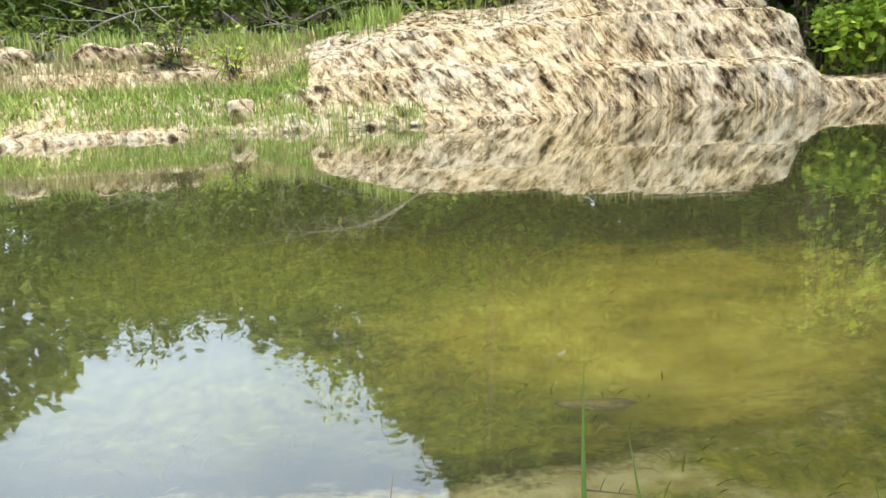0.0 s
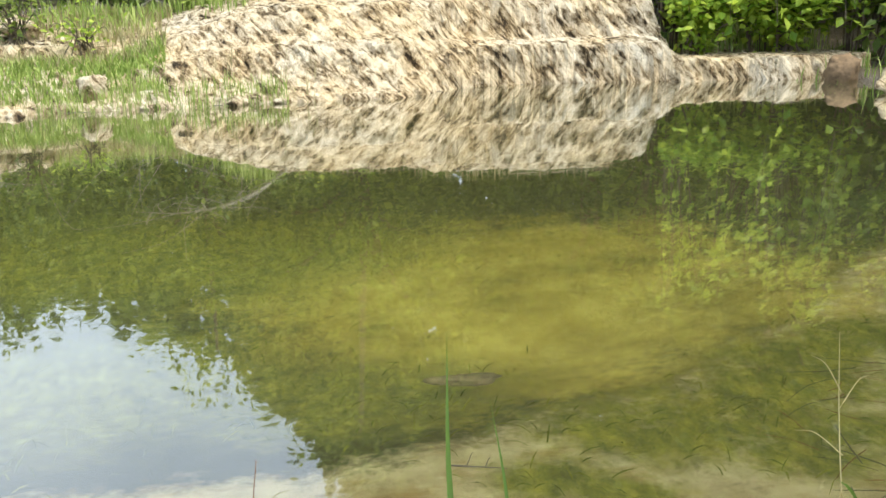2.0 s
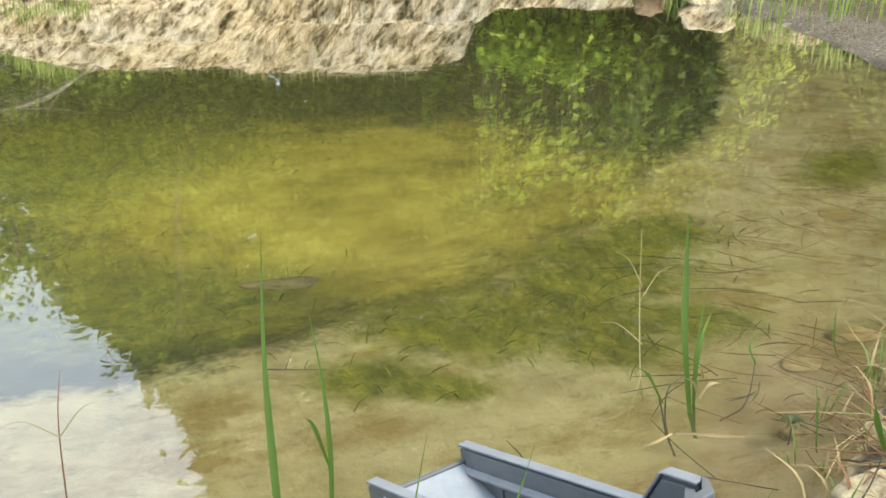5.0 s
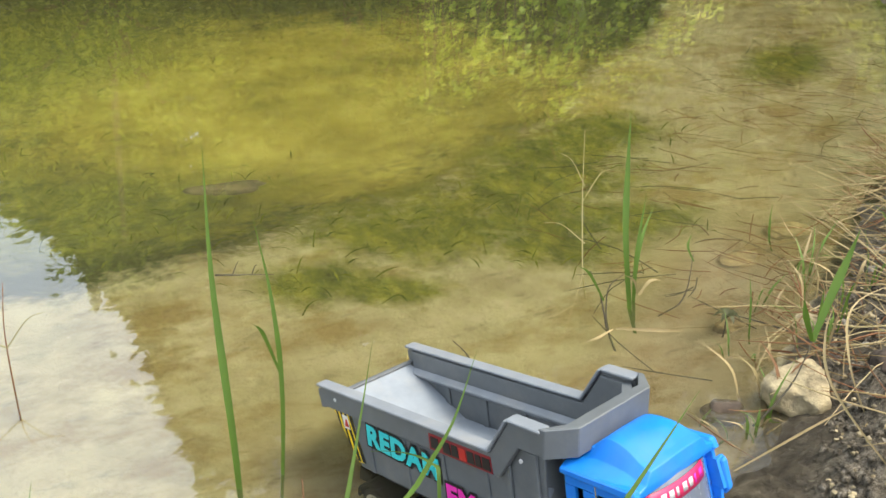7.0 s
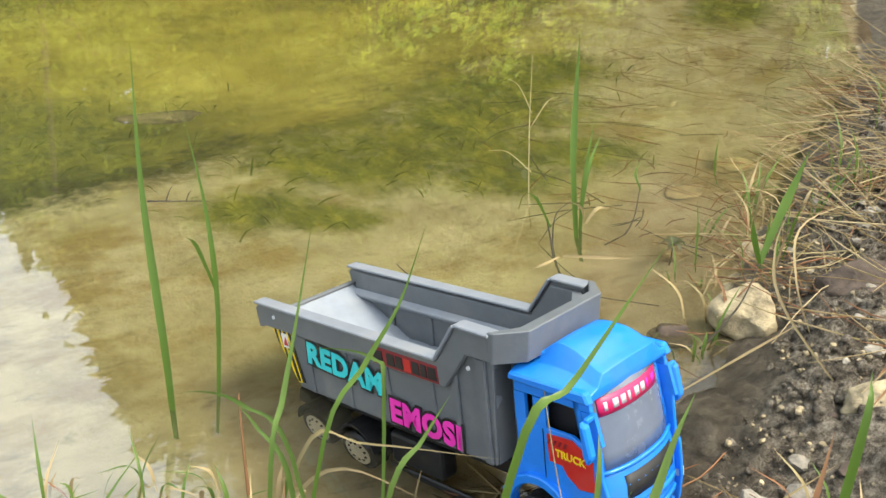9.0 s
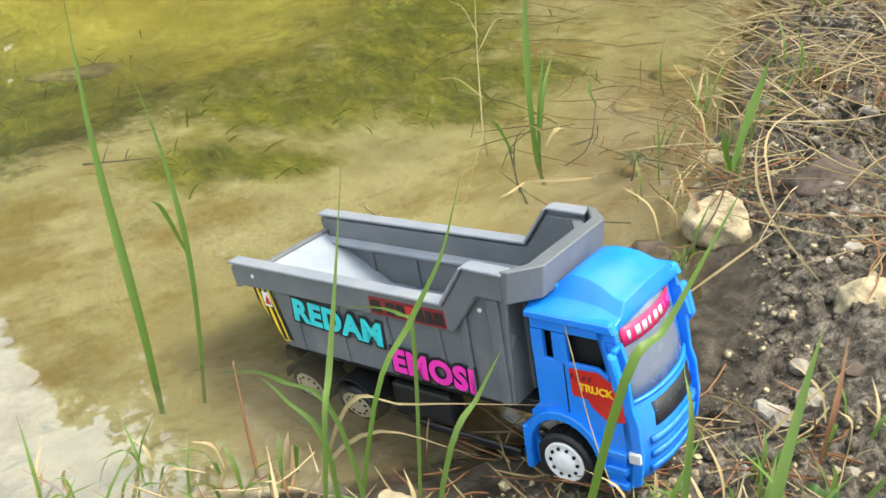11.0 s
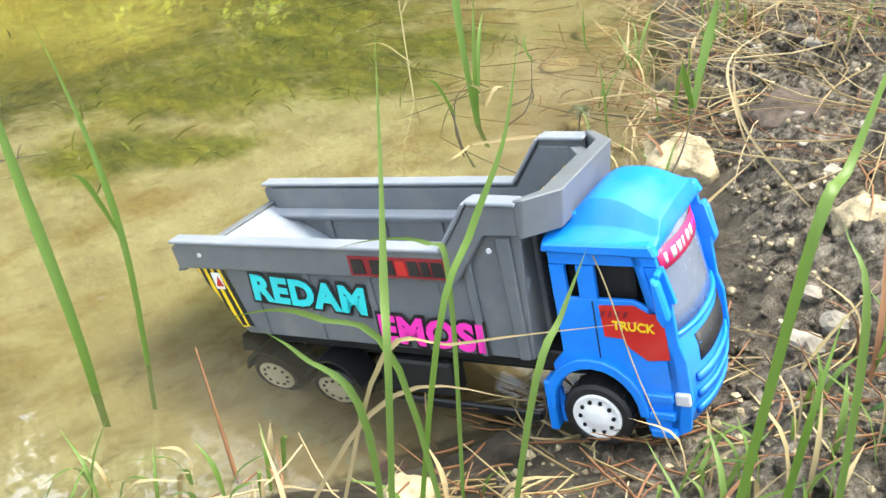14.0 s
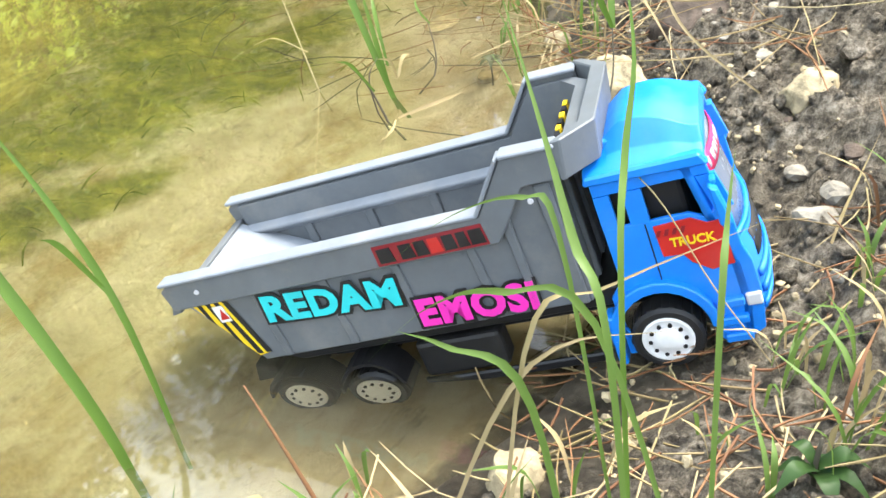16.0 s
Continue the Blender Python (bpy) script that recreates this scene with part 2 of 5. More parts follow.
WINDSCREEN = plastic("smoked_windscreen", (0.13, 0.155, 0.21), 0.2, 0.15)


# ---- mesh helpers ----
def mesh_object(name, bm, material, parent=None, label="", smooth=False):
    me = bpy.data.meshes.new(name)
    bm.to_mesh(me)
    bm.free()
    if smooth:
        me.polygons.foreach_set("use_smooth", [True] * len(me.polygons))
    for mat in material if isinstance(material, (list, tuple)) else [material]:
        me.materials.append(mat)
    ob = new(name, me)
    if parent:
        ob.parent = parent
    if label:
        ob["label"] = label
    return ob


def part(name, bm, material, parent, label="", smooth=False):
    return mesh_object(name, bm, material, parent, label, smooth)


def py_object(name, verts, faces, material, parent=None, smooth=False):
    me = bpy.data.meshes.new(name)
    me.from_pydata(verts, [], faces)
    if smooth:
        me.polygons.foreach_set("use_smooth", [True] * len(me.polygons))
    me.materials.append(material)
    ob = new(name, me)
    if parent:
        ob.parent = parent
    return ob


def empty(name, m=None):
    ob = new(name)
    ob.empty_display_size = 0.02
    if m is not None:
        ob.matrix_world = m
    return ob


def bevel(bm, w, seg=2, angle=0.5):
    edges = [e for e in bm.edges if len(e.link_faces) == 2 and e.calc_face_angle(0) > angle]
    bmesh.ops.bevel(bm, geom=edges, offset=w, segments=seg, affect="EDGES", profile=0.5, clamp_overlap=True)
    return bm


def box_bm(lo, hi, r=0.0, seg=2):
    bm = bmesh.new()
    bmesh.ops.create_cube(bm, size=1)
    lo, hi = Vector(lo), Vector(hi)
    for v in bm.verts:
        v.co = Vector((lo[i] + (v.co[i] + 0.5) * (hi[i] - lo[i]) for i in range(3)))
    if r:
        bevel(bm, r, seg)
    return bm


def prism(outline, axis, lo, hi, r=0.0, seg=1):
    """A plate: an outline of 2D points, drawn out along an axis ('x', 'y' or 'z') from lo to hi."""
    bm = bmesh.new()

    def at(p, d):
        return {"x": (d, p[0], p[1]), "y": (p[0], d, p[1]), "z": (p[0], p[1], d)}[axis]

    a = [bm.verts.new(at(p, lo)) for p in outline]
    b = [bm.verts.new(at(p, hi)) for p in outline]
    bm.faces.new(a)
    bm.faces.new(b[::-1])
    for i in range(len(a)):
        j = (i + 1) % len(a)
        bm.faces.new((a[j], a[i], b[i], b[j]))
    bmesh.ops.recalc_face_normals(bm, faces=bm.faces)
    if r:
        bevel(bm, r, seg)
    return bm


def join_bm(*parts):
    """Several bmeshes as one."""
    me = bpy.data.meshes.new("join")
    out = bmesh.new()
    for p in parts:
        p.to_mesh(me)
        out.from_mesh(me)
        p.free()
    bpy.data.meshes.remove(me)
    return out


def ring_bm(profile, n=32):
    """A turned form about the y axis from (radius, y) pairs, open where a radius is 0."""
    bm = bmesh.new()
    rings = []
    for r, y in profile:
        rings.append([bm.verts.new((r * math.cos(2 * math.pi * k / n), y, r * math.sin(2 * math.pi * k / n))) for k in range(n)])
    for a, b in zip(rings, rings[1:]):
        for k in range(n):
            bm.faces.new((a[k], a[(k + 1) % n], b[(k + 1) % n], b[k]))
    bm.faces.new(rings[0])
    bm.faces.new(rings[-1][::-1])
    bmesh.ops.recalc_face_normals(bm, faces=bm.faces)
    return bm


def tube(points, radii, n=6):
    """Verts and faces of a tapering tube along points."""
    verts, faces = [], []
    pts = [Vector(p) for p in points]
    for i, p in enumerate(pts):
        d = (pts[min(i + 1, len(pts) - 1)] - pts[max(i - 1, 0)]).normalized()
        u = d.orthogonal().normalized()
        w = d.cross(u)
        for k in range(n):
            a = 2 * math.pi * k / n
            verts.append(tuple(p + radii[i] * (math.cos(a) * u + math.sin(a) * w)))
    for i in range(len(pts) - 1):
        for k in range(n):
            faces.append((i * n + k, i * n + (k + 1) % n, (i + 1) * n + (k + 1) % n, (i + 1) * n + k))
    faces.append(tuple(range(n))[::-1])
    faces.append(tuple((len(pts) - 1) * n + k for k in range(n)))
    return verts, faces


def spline(points, n):
    """n points on a smooth curve through the given ones."""
    p = [Vector(q) for q in points]
    p = [p[0] * 2 - p[1], *p, p[-1] * 2 - p[-2]]
    out = []
    for k in range(n):
        s = k / (n - 1) * (len(p) - 3)
        i = min(int(s), len(p) - 4)
        t = s - i
        a, b, c, d = p[i : i + 4]
        out.append(0.5 * ((2 * b) + (c - a) * t + (2 * a - 5 * b + 4 * c - d) * t * t + (3 * b - a - 3 * c + d) * t**3))
    return out


class Soup:
    """Gathers many small pieces into one mesh."""

    def __init__(self):
        self.v, self.f = [], []

    def add(self, verts, faces):
        o = len(self.v)
        self.v += verts
        self.f += [tuple(i + o for i in f) for f in faces]

    def strip(self, pts, width, side, fold=0.25):
        """A tapering, folded blade along points; side is its width's direction."""
        n, side = len(pts), Vector(side).normalized()
        verts, faces = [], []
        for i, p in enumerate(pts):
            s = i / (n - 1)
            w = width * (0.55 + 0.9 * s if s < 0.5 else 2.0 * (1 - s)) * 0.5 if i < n - 1 else width * 0.02
            d = (Vector(pts[min(i + 1, n - 1)]) - Vector(pts[max(i - 1, 0)])).normalized()
            up = side.cross(d)
            p = Vector(p)
            verts += [tuple(p - side * w), tuple(p + up * w * fold), tuple(p + side * w)]
        for i in range(n - 1):
            a = 3 * i
            faces += [(a, a + 1, a + 4, a + 3), (a + 1, a + 2, a + 5, a + 4)]
        self.add(verts, faces)

    def leaf(self, p, d, up, length, width):
        """A small folded leaf from p towards d."""
        d = Vector(d).normalized()
        s = d.cross(Vector(up))
        s = s.normalized() if s.length > 1e-4 else d.orthogonal().normalized()
        u = s.cross(d)
        p = Vector(p)
        a, b = p + d * length * 0.45, p + d * length
        self.add([tuple(p), tuple(a + s * width / 2 + u * width * 0.15), tuple(b), tuple(a - s * width / 2 + u * width * 0.15)], [(0, 1, 2), (0, 2, 3)])

    def out(self, name, material, parent=None, smooth=False):
        return py_object(name, self.v, self.f, material, parent, smooth)


# ---- the ground, one sheet: near bank, pond floor, far bank ----
NEAR_X = [-400, -3, -0.5, 0, 0.15, 0.3, 0.45, 0.6, 0.8, 1.1, 1.5, 2.1, 2.7, 3.2, 3.4, 3.5, 3.6, 400]
NEAR_Y = [0.9, 0.75, 0.6, 0.5, 0.44, 0.39, 0.37, 0.44, 0.58, 0.78, 1.0, 1.5, 2.4, 3.5, 4.2, 4.9, 6.0, 40]
FAR_X = [-400, -6, -1.7, -0.68, 0.15, 0.87, 1.4, 2.44, 2.93, 3.6, 400]
FAR_Y = [4.0, 4.2, 4.42, 4.62, 4.72, 4.74, 5.22, 5.05, 4.98, 4.9, 4.6]
SHELF_X = [-400, 0.2, 0.6, 0.95, 1.2, 1.59, 2.07, 3.0, 400]
SHELF_Y = [0.9, 0.95, 1.05, 1.25, 1.49, 1.78, 2.35, 3.6, 60]


def fbm(x, y, z=0.0, octaves=4):
    return noise.fractal((x, y, z), 0.9, 2.1, octaves)


def smooth(a, b, x):
    t = min(1.0, max(0.0, (x - a) / (b - a)))
    return t * t * (3 - 2 * t)


def land(x, y):
    """Smooth height of the ground."""
    near = (float(np.interp(x, NEAR_X, NEAR_Y)) - y) * 0.95
    far = y - float(np.interp(x, FAR_X, FAR_Y))
    if near > 0:
        return min(0.32 * near, 0.1 + 0.1 * near, 0.4) * (1 - 0.75 * smooth(1.3, 2.4, x))
    if far > 0:
        return min(0.16 * far, 0.02 + 0.13 * far, 0.9) - 0.03 * smooth(0, 0.1, far)
    edge = max(near, -0.14) * 0.32
    shelf = y - float(np.interp(x, SHELF_X, SHELF_Y))
    z = edge - 0.18 * smooth(0.0, 0.5, shelf) - 0.12 * smooth(0.4, 1.6, shelf)
    return max(z, 0.5 * far, -0.34) if far > -0.8 else z


def height(x, y):
    """The ground with its lumps."""
    z = land(x, y)
    if abs(x) > 12 or y > 12 or y < -8:
        return z
    near = (float(np.interp(x, NEAR_X, NEAR_Y)) - y) * 0.95
    rough = smooth(-0.05, 0.12, near)
    z += (0.004 + 0.011 * smooth(0.22, 0.04, abs(near))) * fbm(x * 9, y * 9, 1.3) + rough * (0.012 * fbm(x * 14, y * 14, 5.1) + 0.022 * abs(fbm(x * 30, y * 30, 2.2)) + 0.007 * fbm(x * 90, y * 90, 4, 2))
    # the mud under the wheels is pressed flat
    z = land(x, y) + (z - land(x, y)) * (1 - 0.85 * smooth(0.13, 0.05, math.hypot((x - 0.34) * 0.8, (y - 0.42) * 0.5)))
    return z


def axis_steps(spans):
    out = [spans[0][0]]
    for a, b, step in spans:
        n = max(1, round((b - a) / step))
        out += [a + (b - a) * (k + 1) / n for k in range(n)]
    return out


GX = axis_steps([(-420, -60, 60), (-60, -8, 8), (-8, -1.6, 0.4), (-1.6, -0.3, 0.06), (-0.3, 0.15, 0.012), (0.15, 1.15, 0.0068), (1.15, 1.3, 0.015), (1.3, 2.2, 0.03), (2.2, 5.2, 0.1), (5.2, 10, 0.5), (10, 60, 8), (60, 420, 60)])
GY = axis_steps([(-420, -60, 60), (-60, -4, 7), (-4, -0.4, 0.25), (-0.4, 0.0, 0.03), (0.0, 0.75, 0.0068), (0.75, 1.1, 0.012), (1.1, 2.2, 0.03), (2.2, 4.0, 0.1), (4.0, 7.0, 0.07), (7, 12, 0.5), (12, 60, 8), (60, 420, 60)])


def patch(x, y, cx, cy, rx, ry, turn=0.0):
    c, s = math.cos(turn), math.sin(turn)
    u, v = ((x - cx) * c + (y - cy) * s) / rx, ((y - cy) * c - (x - cx) * s) / ry
    return smooth(1.7, 0.25, math.hypot(u, v))


WEEDS = [(0.72, 1.07, 0.26, 0.12, 0.2), (0.95, 1.20, 0.18, 0.10, 0.3), (0.16, 1.32, 0.30, 0.22, -0.2), (0.53, 0.98, 0.20, 0.085, -0.5), (0.83, 1.17, 0.16, 0.10, -0.2), (-0.25, 1.45, 0.35, 0.3, 0), (0.36, 0.92, 0.09, 0.06, 0), (0.66, 0.90, 0.12, 0.07, -0.5), (0.62, 1.01, 0.27, 0.10, -0.35), (0.80, 0.93, 0.15, 0.07, -0.3), (0.43, 0.87, 0.08, 0.035, -0.3), (1.62, 1.45, 0.22, 0.09, 0.6), (-0.15, 2.3, 0.7, 0.4, 0)]


def build_ground():
    verts, faces = [], []
    masks = {k: [] for k in ("damp", "silt", "deep", "yellow", "weed", "soil")}
    for y in GY:
        for x in GX:
            z = height(x, y)
            verts.append((x, y, z))
            near = (float(np.interp(x, NEAR_X, NEAR_Y)) - y) * 0.95
            far = y - float(np.interp(x, FAR_X, FAR_Y))
            shelf = y - float(np.interp(x, SHELF_X, SHELF_Y))
            under = near < 0 and far < 0
            masks["damp"].append(smooth(0.12, 0.03, near) if not under else 1.0)
            masks["silt"].append(smooth(0.0, 0.03, -near) if under else 0.0)
            masks["deep"].append(smooth(-0.04, 0.16, shelf) if under else 0.0)
            masks["yellow"].append(max(patch(x, y, 0.62, 1.75, 0.62, 0.62, -0.15), 0.8 * patch(x, y, 0.5, 1.3, 0.25, 0.2)) if under else 0.0)
            masks["weed"].append(max(patch(x, y, *w) for w in WEEDS) * (1 if under else 0))
            masks["soil"].append(smooth(0.2, 0.6, far) if far > 0 and near < 0 else smooth(0.6, 1.2, near))
    w = len(GX)
    for j in range(len(GY) - 1):
        for i in range(w - 1):
            a = j * w + i
            faces.append((a, a + 1, a + w + 1, a + w))
    ob = py_object("ground", verts, faces, GROUND, None, True)
    for k, vals in masks.items():
        ob.data.attributes.new(k, "FLOAT", "POINT").data.foreach_set("value", vals)
    return tagged(ob, "crumbly grey marl bank sloping into a silty pond floor", "ground", kind="structure")


build_ground()


def build_water():
    xs = axis_steps([(-20, -2, 1.0), (-2, -0.4, 0.2), (-0.4, 1.4, 0.03), (1.4, 4.0, 0.1), (4.0, 8.0, 1.0)])
    ys = axis_steps([(-0.2, 0.2, 0.2), (0.2, 1.2, 0.03), (1.2, 2.6, 0.07), (2.6, 6.0, 0.2)])
    verts = [(x, y, 0.0) for y in ys for x in xs]
    w = len(xs)
    faces = [(j * w + i, j * w + i + 1, j * w + w + i + 1, j * w + w + i) for j in range(len(ys) - 1) for i in range(w - 1)]
    ob = py_object("water", verts, faces, WATER, None, True)
    depth = [0.07 * (1 - math.exp(min(0.0, land(x, y)) / 0.14)) for x, y, _ in verts]
    scum = [0.92 * smooth(0.13, 0.22, x) * smooth(1.2, 0.8, x) * smooth(0.33, 0.16, y - float(np.interp(x, NEAR_X, NEAR_Y))) for x, y, _ in verts]
    ob.data.attributes.new("turbid", "FLOAT", "POINT").data.foreach_set("value", [d + 0.07 * q for d, q in zip(depth, scum)])
    ob.data.attributes.new("scum", "FLOAT", "POINT").data.foreach_set("value", scum)
    ob.visible_shadow = False
    return tagged(ob, "still clear green pond water mirroring trees and sky", "pond water", kind="structure")


build_water()


# ---- limestone of the far bank ----
def rock_height(x, y):
    """Ledges that step up from the water."""
    s = y - float(np.interp(x, FAR_X, FAR_Y)) + 0.05 * fbm(x * 1.7, y * 1.7, 9) + 0.02 * fbm(x * 7, y * 7, 3)
    right = smooth(0.85, 1.45, x)
    mid = smooth(-0.85, -0.2, x) * (1 - right)
    left = 1 - right - mid
    tall = smooth(2.62, 2.44, x + 0.06 * fbm(x * 5, y * 5, 1))
    low = (0.19 + 0.09 * tall) * smooth(0.0, 0.06, s + 0.04 * fbm(x * 3, 2.0, 5))
    hi = (0.27 * smooth(0.26, 0.36, s) + 0.03 * smooth(0.06, 0.26, s)) * tall
    top = 0.10 * smooth(0.60, 0.68, s) * tall + 0.10 * smooth(0.7, 1.5, s)
    zr = low + hi + top
    slab = 0.085 * smooth(-0.04, 0.02, s) + 0.05 * smooth(0.0, 0.18, s)
    wane = 0.35 + 0.65 * smooth(-0.8, 0.45, x)
    zm = slab + 0.20 * smooth(0.16, 0.34, s + 0.10 * (x - 0.3)) * wane + 0.19 * wane * smooth(0.40, 0.66, s + 0.1 * x) + 0.1 * smooth(0.8, 1.5, s)
    zl = 0.085 * smooth(-0.03, 0.05, s) + 0.15 * smooth(0.10, 0.60, s) + 0.10 * smooth(0.62, 0.72, s + 0.08 * x) + 0.12 * smooth(0.8, 1.6, s)
    return right * zr + mid * zm + left * zl - 0.06


def build_rock(name, x0, x1, y_depth, label, step=0.0115):
    nx, ny = int((x1 - x0) / step), int(y_depth / step)
    verts, faces = [], []
    for j in range(ny + 1):
        for i in range(nx + 1):
            x = x0 + (x1 - x0) * i / nx
            y = float(np.interp(x, FAR_X, FAR_Y)) - 0.1 + y_depth * j / ny
            z = rock_height(x, y)
            n = fbm(x * 6, y * 6, z * 9, 5)
            ridge = fbm(x * 17 + z * 12, z * 6 + y * 3, 4.0, 4)
            steep = smooth(0.05, 0.5, abs(rock_height(x, y + 0.03) - z) / 0.03)
            dz = 0.014 * n + 0.008 * fbm(x * 24, y * 24, 7, 3)
            verts.append((x + 0.012 * fbm(x * 11, z * 11, 2), y - steep * 0.032 * ridge + 0.02 * fbm(x * 9, z * 14, 6), z + dz))
    w = nx + 1
    for j in range(ny):
        for i in range(nx):
            a = j * w + i
            faces.append((a, a + 1, a + w + 1, a + w))
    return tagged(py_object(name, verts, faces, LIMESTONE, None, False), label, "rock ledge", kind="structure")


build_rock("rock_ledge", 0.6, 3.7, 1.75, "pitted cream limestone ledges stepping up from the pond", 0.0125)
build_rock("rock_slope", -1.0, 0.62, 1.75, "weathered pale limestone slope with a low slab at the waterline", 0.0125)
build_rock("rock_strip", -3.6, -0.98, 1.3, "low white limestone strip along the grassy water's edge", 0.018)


# ---- the toy tipper truck; its own axes: x ahead, y to its left, z up, from the tail corner of the body's rim ----
TRUCK_POSE = Matrix(((0.27805, 0.95909, -0.0533, 0.2515), (-0.92424, 0.28224, 0.25713, 0.6019), (0.26165, -0.02223, 0.96491, 0.066), (0, 0, 0, 1)))
WIDE = 0.106


def lettering(name, text, size, material, parent, m, fat=0.0, spread=1.0, label=""):
    """Flat letters in the built-in font, as a mesh."""
    cu = bpy.data.curves.new(name, "FONT")
    cu.body, cu.size, cu.offset, cu.extrude, cu.space_character, cu.resolution_u = text, size, fat, 0.0002, spread, 3
    tmp = bpy.data.objects.new("tmp", cu)
    me = bpy.data.meshes.new_from_object(tmp)
    me.materials.clear()
    me.materials.append(material)
    bpy.data.objects.remove(tmp)
    ob = new(name, me)
    ob.parent = parent
    ob.matrix_local = m
    if label:
        ob["label"] = label
    return ob


def side_pose(x, z, y, tilt=0.0, sx=1.0, sz=1.0):
    """Letters on the truck's right flank, read along its length."""
    return Matrix.Translation((x, y, z)) @ Matrix.Rotation(radians(tilt), 4, "Y") @ Matrix.Rotation(radians(90), 4, "X") @ Matrix.Diagonal((sx, sz, 1, 1))


def mirrored(bm):
    for v in bm.verts:
        v.co.y = WIDE - v.co.y
    bmesh.ops.reverse_faces(bm, faces=bm.faces)
    return bm


def loft(sections):
    """A shell through closed sections of equal length."""
    bm = bmesh.new()
    rings = [[bm.verts.new(p) for p in s] for s in sections]
    for a, b in zip(rings, rings[1:]):
        for k in range(len(a)):
            j = (k + 1) % len(a)
            bm.faces.new((a[k], a[j], b[j], b[k]))
    bm.faces.new(rings[0][::-1])
    bm.faces.new(rings[-1])
    bmesh.ops.recalc_face_normals(bm, faces=bm.faces)
    return bm


def build_tipper(truck):
    body = empty("tipper_body")
    body.parent = truck
    body["label"] = "scuffed grey plastic dump body with sticker lettering"
    t = 0.0025
    # side walls: low along the load, raised behind the cab
    side = [(0.004, -0.012), (0.004, -0.018), (0.034, -0.066), (0.238, -0.066), (0.243, 0.024), (0.217, 0.024), (0.198, -0.002), (0.004, -0.002)]
    for flip in (False, True):
        wall = prism(side, "y", 0.007, 0.007 + t, 0.0006)
        part("side_wall", mirrored(wall) if flip else wall, GREY, body)
        # flange round the rim, proud of the wall
        rim = [(-0.004, -0.018), (-0.006, -0.004), (0.0, 0.0), (0.197, 0.0), (0.2175, 0.028), (0.245, 0.027), (0.245, 0.010), (0.224, 0.010), (0.203, -0.018)]
        bm = prism(rim, "y", 0.0015, 0.0068, 0.0009)
        part("rim_flange", mirrored(bm) if flip else bm, GREY, body)
        # the rolled top edge of the flange, painted paler for light from above
        for a, b in (((-0.004, 0.0), (0.197, 0.0)), ((0.197, 0.0), (0.2175, 0.028)), ((0.2175, 0.028), (0.246, 0.027))):
            d = Vector((b[0] - a[0], b[1] - a[1])).normalized()
            n = Vector((-d.y, d.x)) * 0.0022
            lip = prism([(a[0], a[1]), (b[0], b[1]), (b[0] + n.x, b[1] + n.y), (a[0] + n.x, a[1] + n.y)], "y", -0.0008, 0.0104, 0.0006)
            part("rim_edge", mirrored(lip) if flip else lip, TOPLIT_GREY, body, "pale rim edge with light from above put into its colour")
        # inner shoulder, half way down, in the same paler grey
        shoulder = prism([(0.0095, -0.0165), (0.0155, -0.0195), (0.0155, -0.0215), (0.0095, -0.0265)], "x", 0.004, 0.240, 0.0005)
        part("shoulder", mirrored(shoulder) if flip else shoulder, TOPLIT_GREY, body)
        for x in (0.047, 0.092, 0.137, 0.182):
            rib = prism([(x, -0.0195), (x + 0.005, -0.0195), (x + 0.007, -0.0652), (x + 0.002, -0.0652)], "y", 0.0056, 0.0072, 0.0005)
            part("rib", mirrored(rib) if flip else rib, GREY, body)
            inner = prism([(x - 0.002, -0.024), (x + 0.004, -0.024), (x + 0.004, -0.052), (x - 0.002, -0.052)], "y", 0.0094, 0.0112, 0.0004)
            part("rib", mirrored(inner) if flip else inner, GREY, body)
        for x, w in ((0.205, 0.006), (0.228, 0.0085)):
            post = prism([(x, 0.008), (x + w, 0.008), (x + w, -0.0655), (x + 0.002, -0.0655)], "y", 0.0046, 0.0072, 0.0008)
            part("rib", mirrored(post) if flip else post, GREY, body)
    # floor with the ramp up to the open tail
    ramp = [(-0.002, -0.013), (0.066, -0.050), (0.236, -0.050), (0.236, -0.066), (0.034, -0.066), (-0.002, -0.018)]
    part("bed_floor", prism(ramp, "y", 0.0092, WIDE - 0.0092, 0.0006), DUSTY, body, "dusty bed floor, paler too for the light put into its colour")
    # headboard with chamfered corners and its wide lip
    c = 0.013
    plan = [(0.2365, 0.0095), (0.2445, 0.0095), (0.2445 + c * 0.9, 0.0095 + c), (0.2445 + c * 0.9, WIDE - 0.0095 - c), (0.2445, WIDE - 0.0095), (0.2365, WIDE - 0.0095), (0.2365 + c * 0.8, WIDE - 0.0105 - c), (0.2365 + c * 0.8, 0.0105 + c)]
    low = [(0.232 if i in (0, 5, 6, 7) else 0.2385, p[1]) for i, p in enumerate(plan)]
    part("headboard", loft([[(*p, -0.066) for p in low], [(*p, 0.0) for p in low], [(*p, 0.024) for p in plan]]), GREY, body)
    lip_out = [(0.2440, 0.001), (0.2465, 0.001), (0.2625, 0.0165), (0.2625, WIDE - 0.0165), (0.2465, WIDE - 0.001), (0.2440, WIDE - 0.001), (0.2565, WIDE - 0.018), (0.2565, 0.018)]
    lip_top = [(x + (0.003 if i in (1, 2, 3, 4) else 0), y) for i, (x, y) in enumerate(lip_out)]
    part("headboard_lip", bevel(loft([[(*p, 0.009) for p in lip_out], [(*p, 0.0305) for p in lip_top]]), 0.0007, 1), GREY, body)
